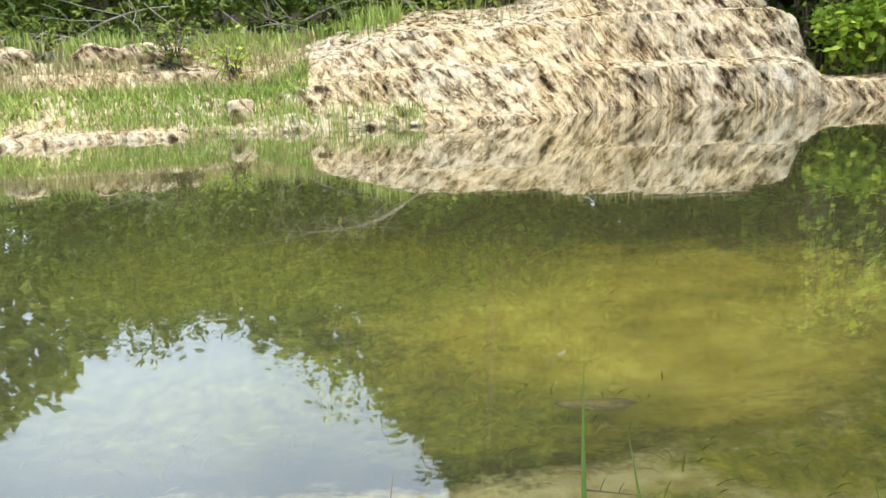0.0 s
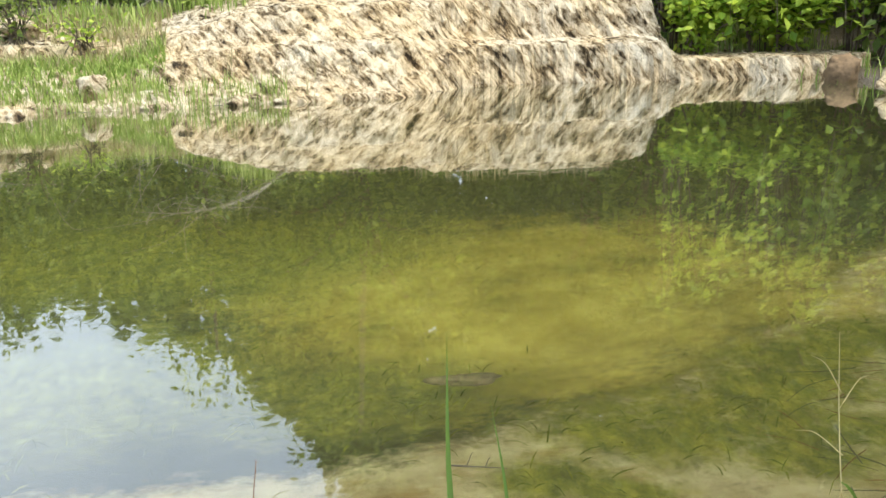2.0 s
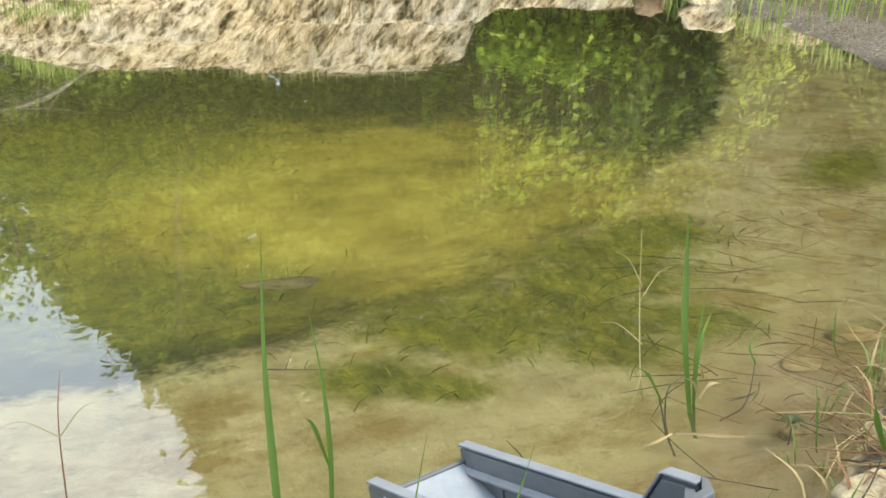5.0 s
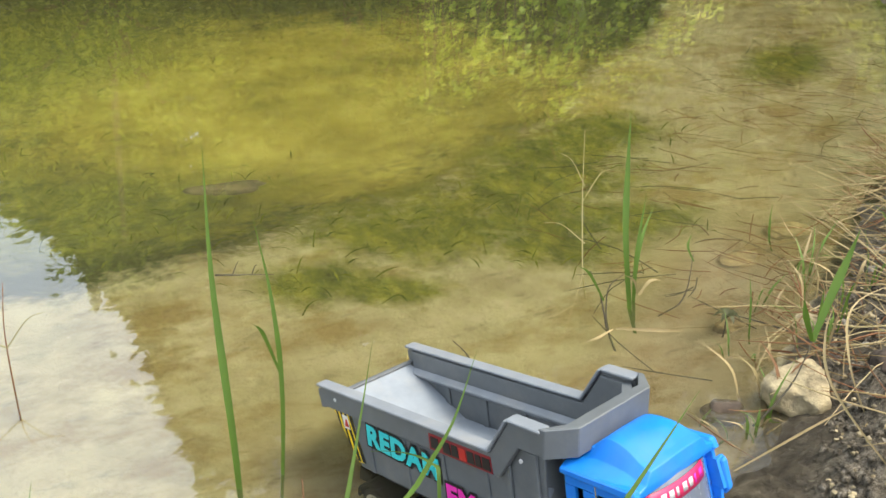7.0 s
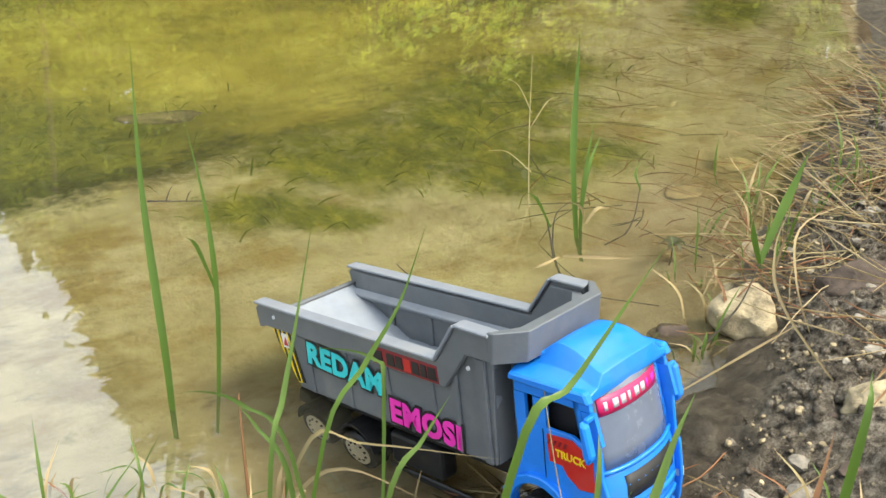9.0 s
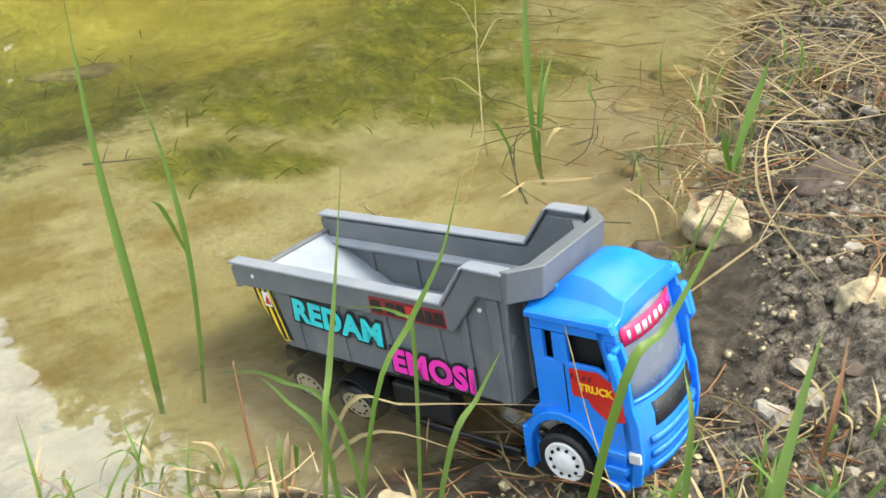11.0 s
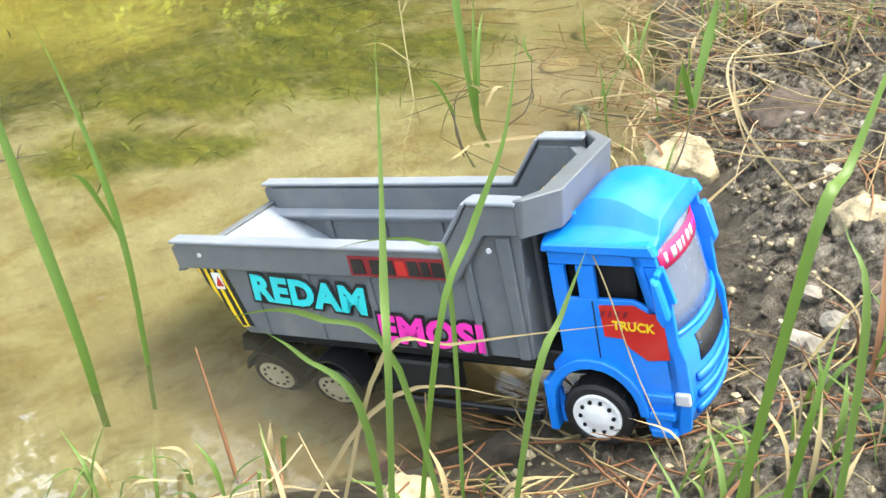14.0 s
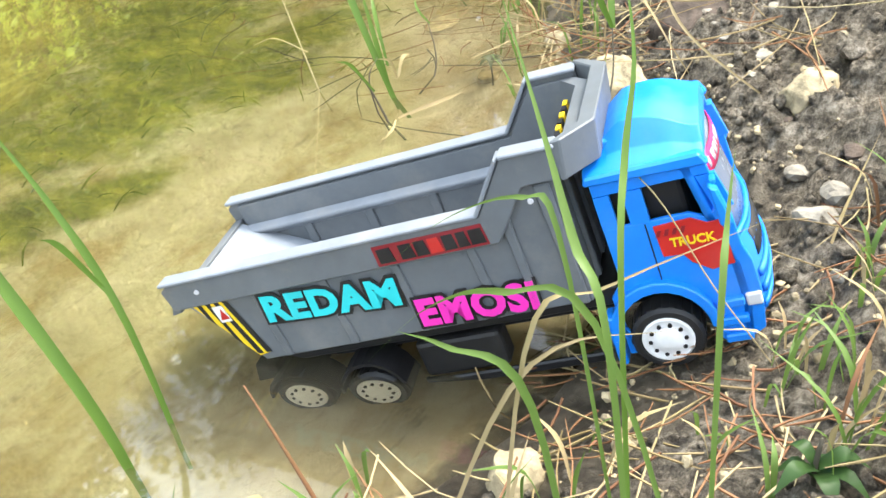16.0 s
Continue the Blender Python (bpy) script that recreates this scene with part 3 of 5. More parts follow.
    for y in (0.030, 0.053, 0.076):
        part("rib", box_bm((0.2380, y - 0.003, -0.064), (0.2412, y + 0.003, 0.008), 0.0006, 1), GREY, body)
    # tail lip
    part("tail_lip", prism([(-0.009, -0.022), (-0.004, -0.0125), (0.002, -0.0125), (-0.001, -0.021)], "y", 0.004, WIDE - 0.004, 0.0006), GREY, body)
    # small screw heads
    for x, z in ((0.018, -0.008), (0.226, 0.002)):
        bm = ring_bm([(0.0016, 0.0), (0.0014, -0.0008)], 12)
        bmesh.ops.translate(bm, verts=bm.verts, vec=(x, 0.0015, z))
        part("screw", bm, SILVER, body, "pale screw head")

    # stickers on the right flank
    y = 0.0053
    hazard = prism([(0.0050, -0.0185), (0.0285, -0.0185), (0.0400, -0.0605), (0.0318, -0.0618)], "y", 0.0063, 0.0069)
    tri = part("hazard_sticker", hazard, YELLOW, body, "yellow and black hazard sticker")
    for k in range(4):
        x0 = 0.0085 + 0.0058 * k
        run = min(0.0415, (x0 - 0.0050) / 0.335)
        part("stripe", prism([(x0, -0.0187), (x0 + 0.0030, -0.0187), (x0 + 0.0030 + 0.275 * (run + 0.002), -0.0187 - min(0.0416, run + 0.006)), (x0 + 0.275 * run, -0.0187 - run)], "y", 0.0060, 0.0064), INK, tri)
    part("sign", prism([(0.0180, -0.0225), (0.0250, -0.0225), (0.0268, -0.034), (0.0195, -0.034)], "y", 0.0056, 0.0061), WHITE, tri, "small white sign")
    part("sign_triangle", prism([(0.0205, -0.0320), (0.0262, -0.0320), (0.0232, -0.0245)], "y", 0.0053, 0.0057), RED, tri)
    for word, ink, x, z, size, tilt, wide in (("REDAM", CYAN, 0.050, -0.0385, 0.0235, 3.5, 1.06), ("EMOSI", PINK, 0.141, -0.0605, 0.0235, 1.5, 1.0)):
        lettering("lettering_outline", word, size, INK, body, side_pose(x, z, y, tilt, wide, 1.0), 0.0030, 1.08, "black outline of the sticker letters")
        lettering("lettering", word, size, ink, body, side_pose(x, z, y - 0.0005, tilt, wide, 1.0), 0.0011, 1.08, "bright brush-style sticker letters")
    plate = part("name_sticker", prism([(0.134, -0.0040), (0.197, -0.0040), (0.198, -0.0165), (0.134, -0.0165)], "y", 0.0010, 0.0016), DARKRED, body, "dark red sticker with black bars")
    for k, (a, b) in enumerate(((0.136, 0.144), (0.149, 0.156), (0.158, 0.164), (0.166, 0.172), (0.174, 0.180), (0.182, 0.187), (0.189, 0.196))):
        part("bar", prism([(a, -0.0060), (b, -0.0060), (b + 0.001, -0.0148), (a, -0.0148)], "y", 0.0005, 0.0011), RED if k == 3 else INK, plate)
    for k in range(6):
        part("headboard_stripe", box_bm((0.2372, 0.040 + 0.008 * k, 0.008), (0.2398, 0.046 + 0.008 * k, 0.016)), YELLOW if k % 2 else INK, body)


def build_cab(truck):
    cab = empty("cab")
    cab.parent = truck
    cab["label"] = "bright blue plastic cab with smoked windscreen"
    y0, y1 = 0.012, WIDE - 0.012
    arch = [(0.269 + 0.0235 * math.cos(a), -0.096 + 0.0262 * math.sin(a)) for a in [math.pi * (1 - k / 12) * 0.97 + 0.05 for k in range(13)]]

    lower = [(0.253, -0.0288), (0.2960, -0.0288), (0.3030, -0.0325), (0.3090, -0.0288), (0.3150, -0.0288), (0.3165, -0.052), (0.3195, -0.062), (0.3205, -0.085), (0.318, -0.104), (0.310, -0.109), (0.296, -0.108), (0.2930, -0.096)]
    lower += arch[1:-1][::-1] + [(0.2515, -0.096), (0.2500, -0.1080), (0.2460, -0.1080), (0.2460, -0.070), (0.253, -0.062)]
    plates = [
        ("roof_rail", [(0.253, -0.0095), (0.3105, -0.0095), (0.3085, 0.001), (0.253, 0.001)], 0.0004),
        ("rear_pillar", [(0.253, -0.0098), (0.2610, -0.0098), (0.2610, -0.0290), (0.253, -0.0290)], 0),
        ("door_pillar", [(0.2675, -0.0098), (0.2770, -0.0098), (0.2770, -0.0290), (0.2675, -0.0290)], 0),
        ("front_pillar", [(0.3035, -0.0098), (0.3125, -0.0098), (0.3175, -0.0290), (0.3085, -0.0290)], 0),
        ("cab_side", lower, 0.0005),
    ]

    for flip in (False, True):
        def one(bm):
            return mirrored(bm) if flip else bm

        for name, plate, r in plates:
            part(name, one(prism(plate, "y", 0.012, 0.0150, r)), BLUE, cab)
        # wheel-arch lip
        band = []
        for k in range(13):
            a = math.pi * (1 - k / 12)
            band.append((0.269 + 0.0240 * math.cos(a), -0.096 + 0.0268 * math.sin(a)))
        outer = []
        for k in range(13):
            a = math.pi * (k / 12)
            outer.append((0.269 + 0.0295 * math.cos(a), -0.096 + 0.0330 * math.sin(a)))
        part("wheel_arch", one(prism(band + outer, "y", 0.0075, 0.0150, 0.0008)), BLUE, cab)
        part("mudguard", one(box_bm((0.2395, 0.0080, -0.1120), (0.2445, 0.0200, -0.0800), 0.0010, 1)), BLUE, cab)
        for z in (-0.083, -0.094, -0.105):
            part("step", one(box_bm((0.2975, 0.0085, z - 0.0032), (0.3115, 0.0150, z + 0.0016), 0.0008, 1)), BLUE, cab)
        part("headlight", one(box_bm((0.3120, 0.0100, -0.0880), (0.3200, 0.0150, -0.0805), 0.0012, 2)), SILVER, cab, "small clear headlight")
        part("mirror", one(prism([(0.3085, -0.0110), (0.3125, -0.0135), (0.3165, -0.0330), (0.3130, -0.0385), (0.3100, -0.0330)], "y", 0.0020, 0.0085, 0.0012)), BLUE, cab)
        part("mirror_arm", one(box_bm((0.3095, 0.0060, -0.0130), (0.3125, 0.0125, -0.0100), 0.0006, 1)), BLUE, cab)
        part("rain_gutter", one(prism([(0.2505, -0.0015), (0.3120, -0.0035), (0.3085, 0.0035), (0.2520, 0.0035)], "y", 0.0085, 0.0150, 0.0012)), BLUE, cab)
        part("door_line", one(box_bm((0.2738, 0.0116, -0.0650), (0.2744, 0.0125, -0.0300))), INK, cab)
    sticker = part("door_sticker", prism([(0.2775, -0.0320), (0.2960, -0.0310), (0.3035, -0.0355), (0.3100, -0.0350), (0.3115, -0.0610), (0.3000, -0.0625), (0.2915, -0.0560), (0.2880, -0.0505), (0.2785, -0.0500)], "y", 0.0110, 0.0119), RED, cab, "red door sticker with a yellow word")
    lettering("lettering", "TRUCK", 0.0070, YELLOW, sticker, side_pose(0.2835, -0.0450, 0.0108, 2, 0.95, 1.0), 0.0002, 1.0)
    for k in range(4):
        part("sticker_line", prism([(0.279 + k * 0.004, -0.0345), (0.281 + k * 0.004, -0.0345), (0.2795 + k * 0.004, -0.038), (0.2775 + k * 0.004, -0.038)], "y", 0.0105, 0.0111), DARKRED, sticker)
    # inside: solid black filling stands in for the shade of the hollow cab
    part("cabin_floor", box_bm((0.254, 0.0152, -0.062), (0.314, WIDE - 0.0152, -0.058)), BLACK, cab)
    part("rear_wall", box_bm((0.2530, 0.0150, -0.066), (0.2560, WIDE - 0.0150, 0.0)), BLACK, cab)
    part("cab_shade_block", box_bm((0.257, 0.020, -0.058), (0.296, WIDE - 0.020, -0.007), 0.003), BLACK, cab, "black block in place of the shaded cabin behind the windows")
    # roof with its swept fairing
    n = 14
    secs = []
    for k in range(n + 1):
        s = k / n
        x = 0.2515 + 0.0585 * s
        lift = 0.0145 * smooth(0.0, 0.42, s) * (1 - 0.42 * smooth(0.5, 1.0, s))
        edge = 0.0028 - 0.0035 * smooth(0.7, 1.0, s)
        inn = 0.020 - 0.006 * smooth(0.3, 1, s)
        ys = [y0 - 0.002, y0 + 0.003, y0 + inn * 0.62, y0 + inn, WIDE / 2, y1 - inn, y1 - inn * 0.62, y1 - 0.003, y1 + 0.002]
        zs = [edge, edge + 0.0022, edge + 0.0025 + lift * 0.12, edge + 0.003 + lift * 0.95, edge + 0.003 + lift * 1.0, edge + 0.003 + lift * 0.95, edge + 0.0025 + lift * 0.12, edge + 0.0022, edge]
        secs.append([(x, y, z) for y, z in zip(ys, zs)] + [(x, y1, edge - 0.003), (x, y0, edge - 0.003)])
    part("roof", bevel(loft(secs), 0.0008, 2, 0.7), BLUE, cab, smooth=True)
    for y in (y0 + 0.022, y1 - 0.022):
        part("roof_horn", bevel(box_bm((0.2560, y - 0.006, 0.003), (0.2720, y + 0.006, 0.0120)), 0.003, 2), BLUE, cab)
    # front: sill, windscreen, grille, bumper
    def front_x(z):
        return float(np.interp(z, [-0.109, -0.104, -0.085, -0.062, -0.052, -0.006, 0.001], [0.312, 0.3220, 0.3245, 0.3235, 0.3205, 0.3120, 0.3095]))

    def front_panel(zs, ya, yb, back, out, mat, name, label=""):
        """A bowed panel of the front between two heights."""
        cols = 12
        bm = bmesh.new()
        grid = []
        for depth in (out, out - back):
            rows = []
            for z in zs:
                rows.append([bm.verts.new((front_x(z) + depth - 0.010 * abs(2 * ((ya + (yb - ya) * c / cols) - WIDE / 2) / (y1 - y0)) ** 2.4, ya + (yb - ya) * c / cols, z)) for c in range(cols + 1)])
            grid.append(rows)
        f, r = grid
        for i in range(len(zs) - 1):
            for c in range(cols):
                bm.faces.new((f[i][c], f[i][c + 1], f[i + 1][c + 1], f[i + 1][c]))
                bm.faces.new((r[i][c], r[i + 1][c], r[i + 1][c + 1], r[i][c + 1]))
            bm.faces.new((f[i][0], f[i + 1][0], r[i + 1][0], r[i][0]))
            bm.faces.new((f[i][cols], r[i][cols], r[i + 1][cols], f[i + 1][cols]))
        for i in (0, -1):
            for c in range(cols):
                bm.faces.new((f[i][c], r[i][c], r[i][c + 1], f[i][c + 1]))
        bmesh.ops.recalc_face_normals(bm, faces=bm.faces)
        return part(name, bm, mat, cab, label, True)

    front_panel([-0.109, -0.104, -0.095, -0.085, -0.073, -0.062, -0.054, -0.050], y0, y1, 0.004, 0.0, BLUE, "front_panel")
    front_panel([-0.050, -0.030, -0.006, 0.000], y0, y0 + 0.0075, 0.004, 0.0, BLUE, "windscreen_pillar")
    front_panel([-0.050, -0.030, -0.006, 0.000], y1 - 0.0075, y1, 0.004, 0.0, BLUE, "windscreen_pillar")
    front_panel([-0.050, -0.040, -0.025, -0.010, -0.001], y0 + 0.006, y1 - 0.006, 0.002, -0.0006, WINDSCREEN, "windscreen", "smoked windscreen")
    band = front_panel([-0.0165, -0.011, -0.0055], y0 + 0.010, y1 - 0.014, 0.0006, 0.0004, CRIMSON, "windscreen_banner", "red sun-strip sticker with white bars")
    band["category"] = ""
    del band["category"]
    for k in range(8):
        ya = y0 + 0.014 + k * 0.0066
        front_panel([-0.0140, -0.0085], ya, ya + (0.0042 if k % 3 else 0.0022), 0.0004, 0.0008, (SILVER if k < 6 else PINK), "banner_bar")
    front_panel([-0.071, -0.066, -0.056], y0 + 0.018, y1 - 0.012, 0.001, 0.0006, BLACK, "grille", "black grille opening")
    for z in (-0.078, -0.088, -0.098):
        front_panel([z - 0.0022, z, z + 0.0022], y0 + 0.012, y1 - 0.012, 0.002, 0.0022, BLUE, "bumper_rib")
    front_panel([-0.0515, -0.0495], y0 + 0.004, y1 - 0.004, 0.003, 0.0016, BLUE, "sill")


def build_wheel():
    """A tyre with its tread and a white hub, about the y axis, outer face towards -y."""
    wheel = empty("wheel")
    R = 0.0192
    tyre = ring_bm([(0.0135, -0.0075), (0.0150, -0.0088), (0.0176, -0.0086), (R, -0.0066), (R, 0.0066), (0.0176, 0.0080), (0.0120, 0.0080)], 40)
    part("tyre", tyre, RUBBER, wheel, smooth=False)
    for k in range(20):
        a = 2 * math.pi * k / 20
        bm = box_bm((-0.0011, -0.0062, R - 0.0004), (0.0011, 0.0062, R + 0.0005))
        bmesh.ops.rotate(bm, verts=bm.verts, cent=(0, 0, 0), matrix=Matrix.Rotation(a, 3, "Y"))
        part("tread_block", bm, RUBBER, wheel)
    hub = ring_bm([(0.0138, -0.0062), (0.0138, -0.0086), (0.0126, -0.0092), (0.0112, -0.0080), (0.0070, -0.0092), (0.0048, -0.0102), (0.0030, -0.0104)], 40)
    h = part("hub", hub, WHITE, wheel, "white plastic hub", True)
    for k in range(10):
        a = 2 * math.pi * k / 10
        bm = ring_bm([(0.0012, -0.0080), (0.0012, -0.0093)], 8)
        bmesh.ops.translate(bm, verts=bm.verts, vec=(0.0094 * math.cos(a), 0, 0.0094 * math.sin(a)))
        part("hub_hole", bm, BLACK, h)
    return wheel


def build_truck():
    truck = empty("toy_dump_truck", TRUCK_POSE)
    tagged(truck, "blue and grey plastic toy dump truck half in the water", "toy truck")
    build_tipper(truck)
    build_cab(truck)
    frame_part = empty("chassis")
    frame_part.parent = truck
    for y in (0.030, WIDE - 0.036):
        part("rail", box_bm((0.022, y, -0.088), (0.300, y + 0.006, -0.072), 0.001, 1), BLACK, frame_part)
    part("subframe", prism([(0.024, -0.0665), (0.250, -0.0665), (0.250, -0.078), (0.050, -0.078)], "y", 0.018, WIDE - 0.018, 0.001), BLACK, frame_part)
    part("tow_bar", prism([(0.016, -0.076), (0.030, -0.080), (0.030, -0.094), (0.010, -0.098)], "y", 0.016, WIDE - 0.016, 0.001), BLACK, frame_part)
    for x in (0.0435, 0.0925):
        band = [(x + 0.0215 * math.cos(math.pi * k / 10), -0.107 + 0.0245 * math.sin(math.pi * k / 10)) for k in range(11)]
        band += [(x + 0.0232 * math.cos(math.pi * (1 - k / 10)), -0.107 + 0.0265 * math.sin(math.pi * (1 - k / 10))) for k in range(11)]
        for a, b in ((0.006, 0.028), (WIDE - 0.028, WIDE - 0.006)):
            part("rear_mudguard", prism(band, "y", a, b), BLACK, frame_part)
    for y in (0.014, WIDE - 0.030):
        part("fuel_tank", box_bm((0.125, y, -0.104), (0.178, y + 0.016, -0.079), 0.003, 2), BLACK, frame_part)
        part("side_guard", box_bm((0.122, y, -0.112), (0.232, y + 0.003, -0.106), 0.001, 1), BLACK, frame_part)
    for x, z in ((0.269, -0.0985), (0.0925, -0.1085), (0.0435, -0.1085)):
        bm = ring_bm([(0.003, 0.012), (0.003, WIDE - 0.012)], 12)
        bmesh.ops.translate(bm, verts=bm.verts, vec=(x, 0, z))
        part("axle", bm, BLACK, frame_part)
    first = build_wheel()
    spots = [(x, z, y, turn) for x, z in ((0.269, -0.0985), (0.0925, -0.1085), (0.0435, -0.1085)) for y, turn in ((0.0155, 0), (WIDE - 0.0155, 180))]
    for k, (x, z, y, turn) in enumerate(spots):
        m = pose(x, y, z, 0, 25 * k, turn)
        w = first if k == 0 else copy_thing(first, m)
        w.parent = truck
        w.matrix_basis = m
    # pull cord tied to the roof
    v, f = tube(spline([(0.262, 0.030, 0.010), (0.285, 0.004, -0.012), (0.300, -0.006, -0.060), (0.318, -0.012, -0.108)], 14), [0.0004] * 14, 5)
    c = py_object("cord", v, f, STRAW, truck)
    c["label"] = "thin pale pull cord"
    return truck


build_truck()


# ---- plants of the far bank ----
rng = random.Random(7)


def far_top(x, y):
    """The top of what lies on the far bank: rock or soil."""
    z = land(x, y)
    s = y - float(np.interp(x, FAR_X, FAR_Y))
    if -3.6 < x < 3.7 and 0 < s < 1.6:
        z = max(z, rock_height(x, y))
    return z


def grass_patch(name, material, label, count, where, tall, wide, lean=0.35):
    """A stand of blades, too many to count. where() gives a foot."""
    soup = Soup()
    for _ in range(count):
        x, y, z = where()
        h = rng.uniform(*tall)
        a = rng.uniform(0, 2 * math.pi)
        d = Vector((math.cos(a), math.sin(a), 0)) * h * rng.uniform(0.05, lean)
        p = Vector((x, y, z - 0.01))
        soup.strip([p, p + d * 0.25 + Vector((0, 0, h * 0.5)), p + d + Vector((0, 0, h * rng.uniform(0.8, 1.0)))], rng.uniform(*wide), (-math.sin(a), math.cos(a), 0))
    return tagged(soup.out(name, material), label, "grass", kind="stuff")


def on_far(x0, x1, s0, s1, clump=0.0):
    """Feet on the far bank between two distances from the water."""

    def foot():
        for _ in range(40):
            x, s = rng.uniform(x0, x1), rng.uniform(s0, s1)
            if clump and noise.noise((x * 2.3, s * 3.1, 8)) < clump * rng.uniform(-1, 1):
                continue
            break
        y = float(np.interp(x, FAR_X, FAR_Y)) + s
        return x, y, far_top(x, y)

    return foot


grass_patch("bank_grass", FARGRASS, "lush light green grass on the low bank", 8500, on_far(-3.2, -0.3, 0.16, 0.70, 0.5), (0.03, 0.085), (0.005, 0.010), 0.9)
grass_patch("bank_grass", FARGRASS, "tall green grass under the shrubs", 3000, on_far(-3.4, 0.25, 1.05, 1.9, 0.3), (0.07, 0.18), (0.007, 0.013))
grass_patch("dry_grass", DRYGRASS, "dry yellowish grass on the bank", 4800, on_far(-3.4, -0.3, 0.5, 1.7, 0.4), (0.05, 0.13), (0.005, 0.010), 0.8)
grass_patch("shore_rushes", FARGRASS, "thin green rushes standing at the waterline", 620, on_far(-0.85, 0.30, -0.06, 0.14), (0.05, 0.13), (0.003, 0.005), 0.6)
grass_patch("shore_rushes", DRYGRASS, "pale dry rushes standing at the waterline", 420, on_far(-1.3, 0.45, -0.05, 0.3), (0.04, 0.12), (0.003, 0.005), 0.35)
grass_patch("ledge_grass", DRYGRASS, "sparse brown grass on the rock ledges", 500, on_far(0.4, 3.6, 0.9, 1.8, 0.3), (0.04, 0.14), (0.005, 0.010))
grass_patch("bank_grass", FARGRASS, "green grass round the corner boulders", 700, lambda: (lambda x, y: (x, y, land(x, y)))(rng.uniform(3.1, 4.6), rng.uniform(3.0, 5.0)), (0.05, 0.2), (0.006, 0.012))
grass_patch("bank_grass", FARGRASS, "green grass beside the leafy bush", 900, on_far(2.55, 4.2, 0.45, 1.4), (0.06, 0.2), (0.007, 0.014))


def crown(soup, centre, radius, count, size, gap=0.25, seed=0):
    """Leaves in uneven clumps inside an oval; gaps stay open."""
    r = random.Random(seed)
    centre, radius = Vector(centre), Vector(radius)
    made = 0
    for _ in range(count * 4):
        if made >= count:
            break
        d = Vector((r.gauss(0, 1), r.gauss(0, 1), r.gauss(0, 1))).normalized() * r.random() ** 0.38
        if noise.noise((centre + Vector(d[i] * radius[i] for i in range(3))) * (1.6 / max(0.6, radius.x) ** 0.5)) < gap * r.uniform(-0.6, 1.0) - 0.12:
            continue
        p = centre + Vector(d[i] * radius[i] * (1 + 0.22 * noise.noise(d * 3 + centre)) for i in range(3))
        way = Vector((r.gauss(0, 0.6) + d.x, r.gauss(0, 0.6) + d.y, r.gauss(-0.25, 0.5)))
        s = size * r.uniform(0.6, 1.35)
        soup.leaf(p, way, Vector((r.gauss(0, 0.5), r.gauss(0, 0.5), 1)), s, s * r.uniform(0.42, 0.62))
        made += 1


def tree(x, y, tall, wide, leaves, size, material, label, seed, clear=0.25, lean=0.0, flat=1.0):
    """A tapered trunk, limbs and a crown of many leaves."""
    r = random.Random(seed)
    z0 = far_top(x, y) - 0.05
    t = empty("tree", Matrix.Translation((x, y, z0)))
    fork = tall * (clear + 0.15)
    rad = 0.018 * tall + 0.02
    pts = spline([(0, 0, 0), (lean * 0.2 + r.uniform(-0.05, 0.05), 0, fork * 0.5), (lean * 0.4, r.uniform(-0.1, 0.1), fork), (lean, 0, tall * 0.85)], 12)
    v, f = tube(pts, [rad * (1 - 0.8 * k / 11) for k in range(12)], 8)
    py_object("trunk", v, f, BARK, t, True)
    soup = Soup()
    n = 7 if tall > 4 else 5
    ends = []
    for k in range(n):
        a = 2 * math.pi * (k + r.uniform(-0.3, 0.3)) / n
        s = r.uniform(0.35, 0.8)
        i = int(3 + 7 * s)
        b = pts[i]
        e = Vector((b.x + math.cos(a) * wide * r.uniform(0.55, 0.8), b.y + math.sin(a) * wide * r.uniform(0.45, 0.7), b.z + tall * r.uniform(0.08, 0.22)))
        m = b.lerp(e, 0.5) + Vector((0, 0, tall * 0.04))
        v, f = tube(spline([b, m, e], 7), [rad * 0.42 * (1 - 0.8 * q / 6) for q in range(7)], 6)
        py_object("limb", v, f, BARK, t, True)
        ends.append(e)
    blobs = [(Vector((lean, 0, tall * 0.82)), 0.62)] + [(e, r.uniform(0.42, 0.6)) for e in ends] + [(Vector((lean + r.uniform(-0.4, 0.4) * wide, r.uniform(-0.4, 0.4) * wide, tall * r.uniform(clear + 0.1, 0.75))), 0.5) for _ in range(4)]
    for q, (c, s) in enumerate(blobs):
        crown(soup, c, (wide * s, wide * s, min(wide * s * flat, tall * 0.3)), leaves // len(blobs), size, 0.25, seed * 31 + q)
    soup.out("crown", material, t)
    return tagged(t, label, "tree", "trees behind the far bank")


tree(3.4, 8.4, 8.6, 2.3, 20000, 0.17, LEAF, "tall dense dark green tree behind the far bank", 1, 0.12)
tree(6.2, 8.2, 8.0, 2.6, 16000, 0.19, LEAF, "tall dense dark green tree behind the far bank", 2, 0.1)
tree(4.4, 6.9, 5.0, 1.7, 9000, 0.12, LEAF, "bushy green tree above the rock ledges", 3, 0.08)
tree(-0.25, 7.6, 2.4, 1.0, 6000, 0.075, LEAFMID, "low leafy tree with light green leaves", 4, 0.1)
tree(-2.0, 7.7, 1.7, 1.2, 6500, 0.075, LEAFMID, "low leafy tree with light green leaves", 5, 0.1)
tree(-4.6, 7.4, 3.6, 1.5, 6500, 0.09, LEAFMID, "medium green tree behind the grassy bank", 6, 0.1)
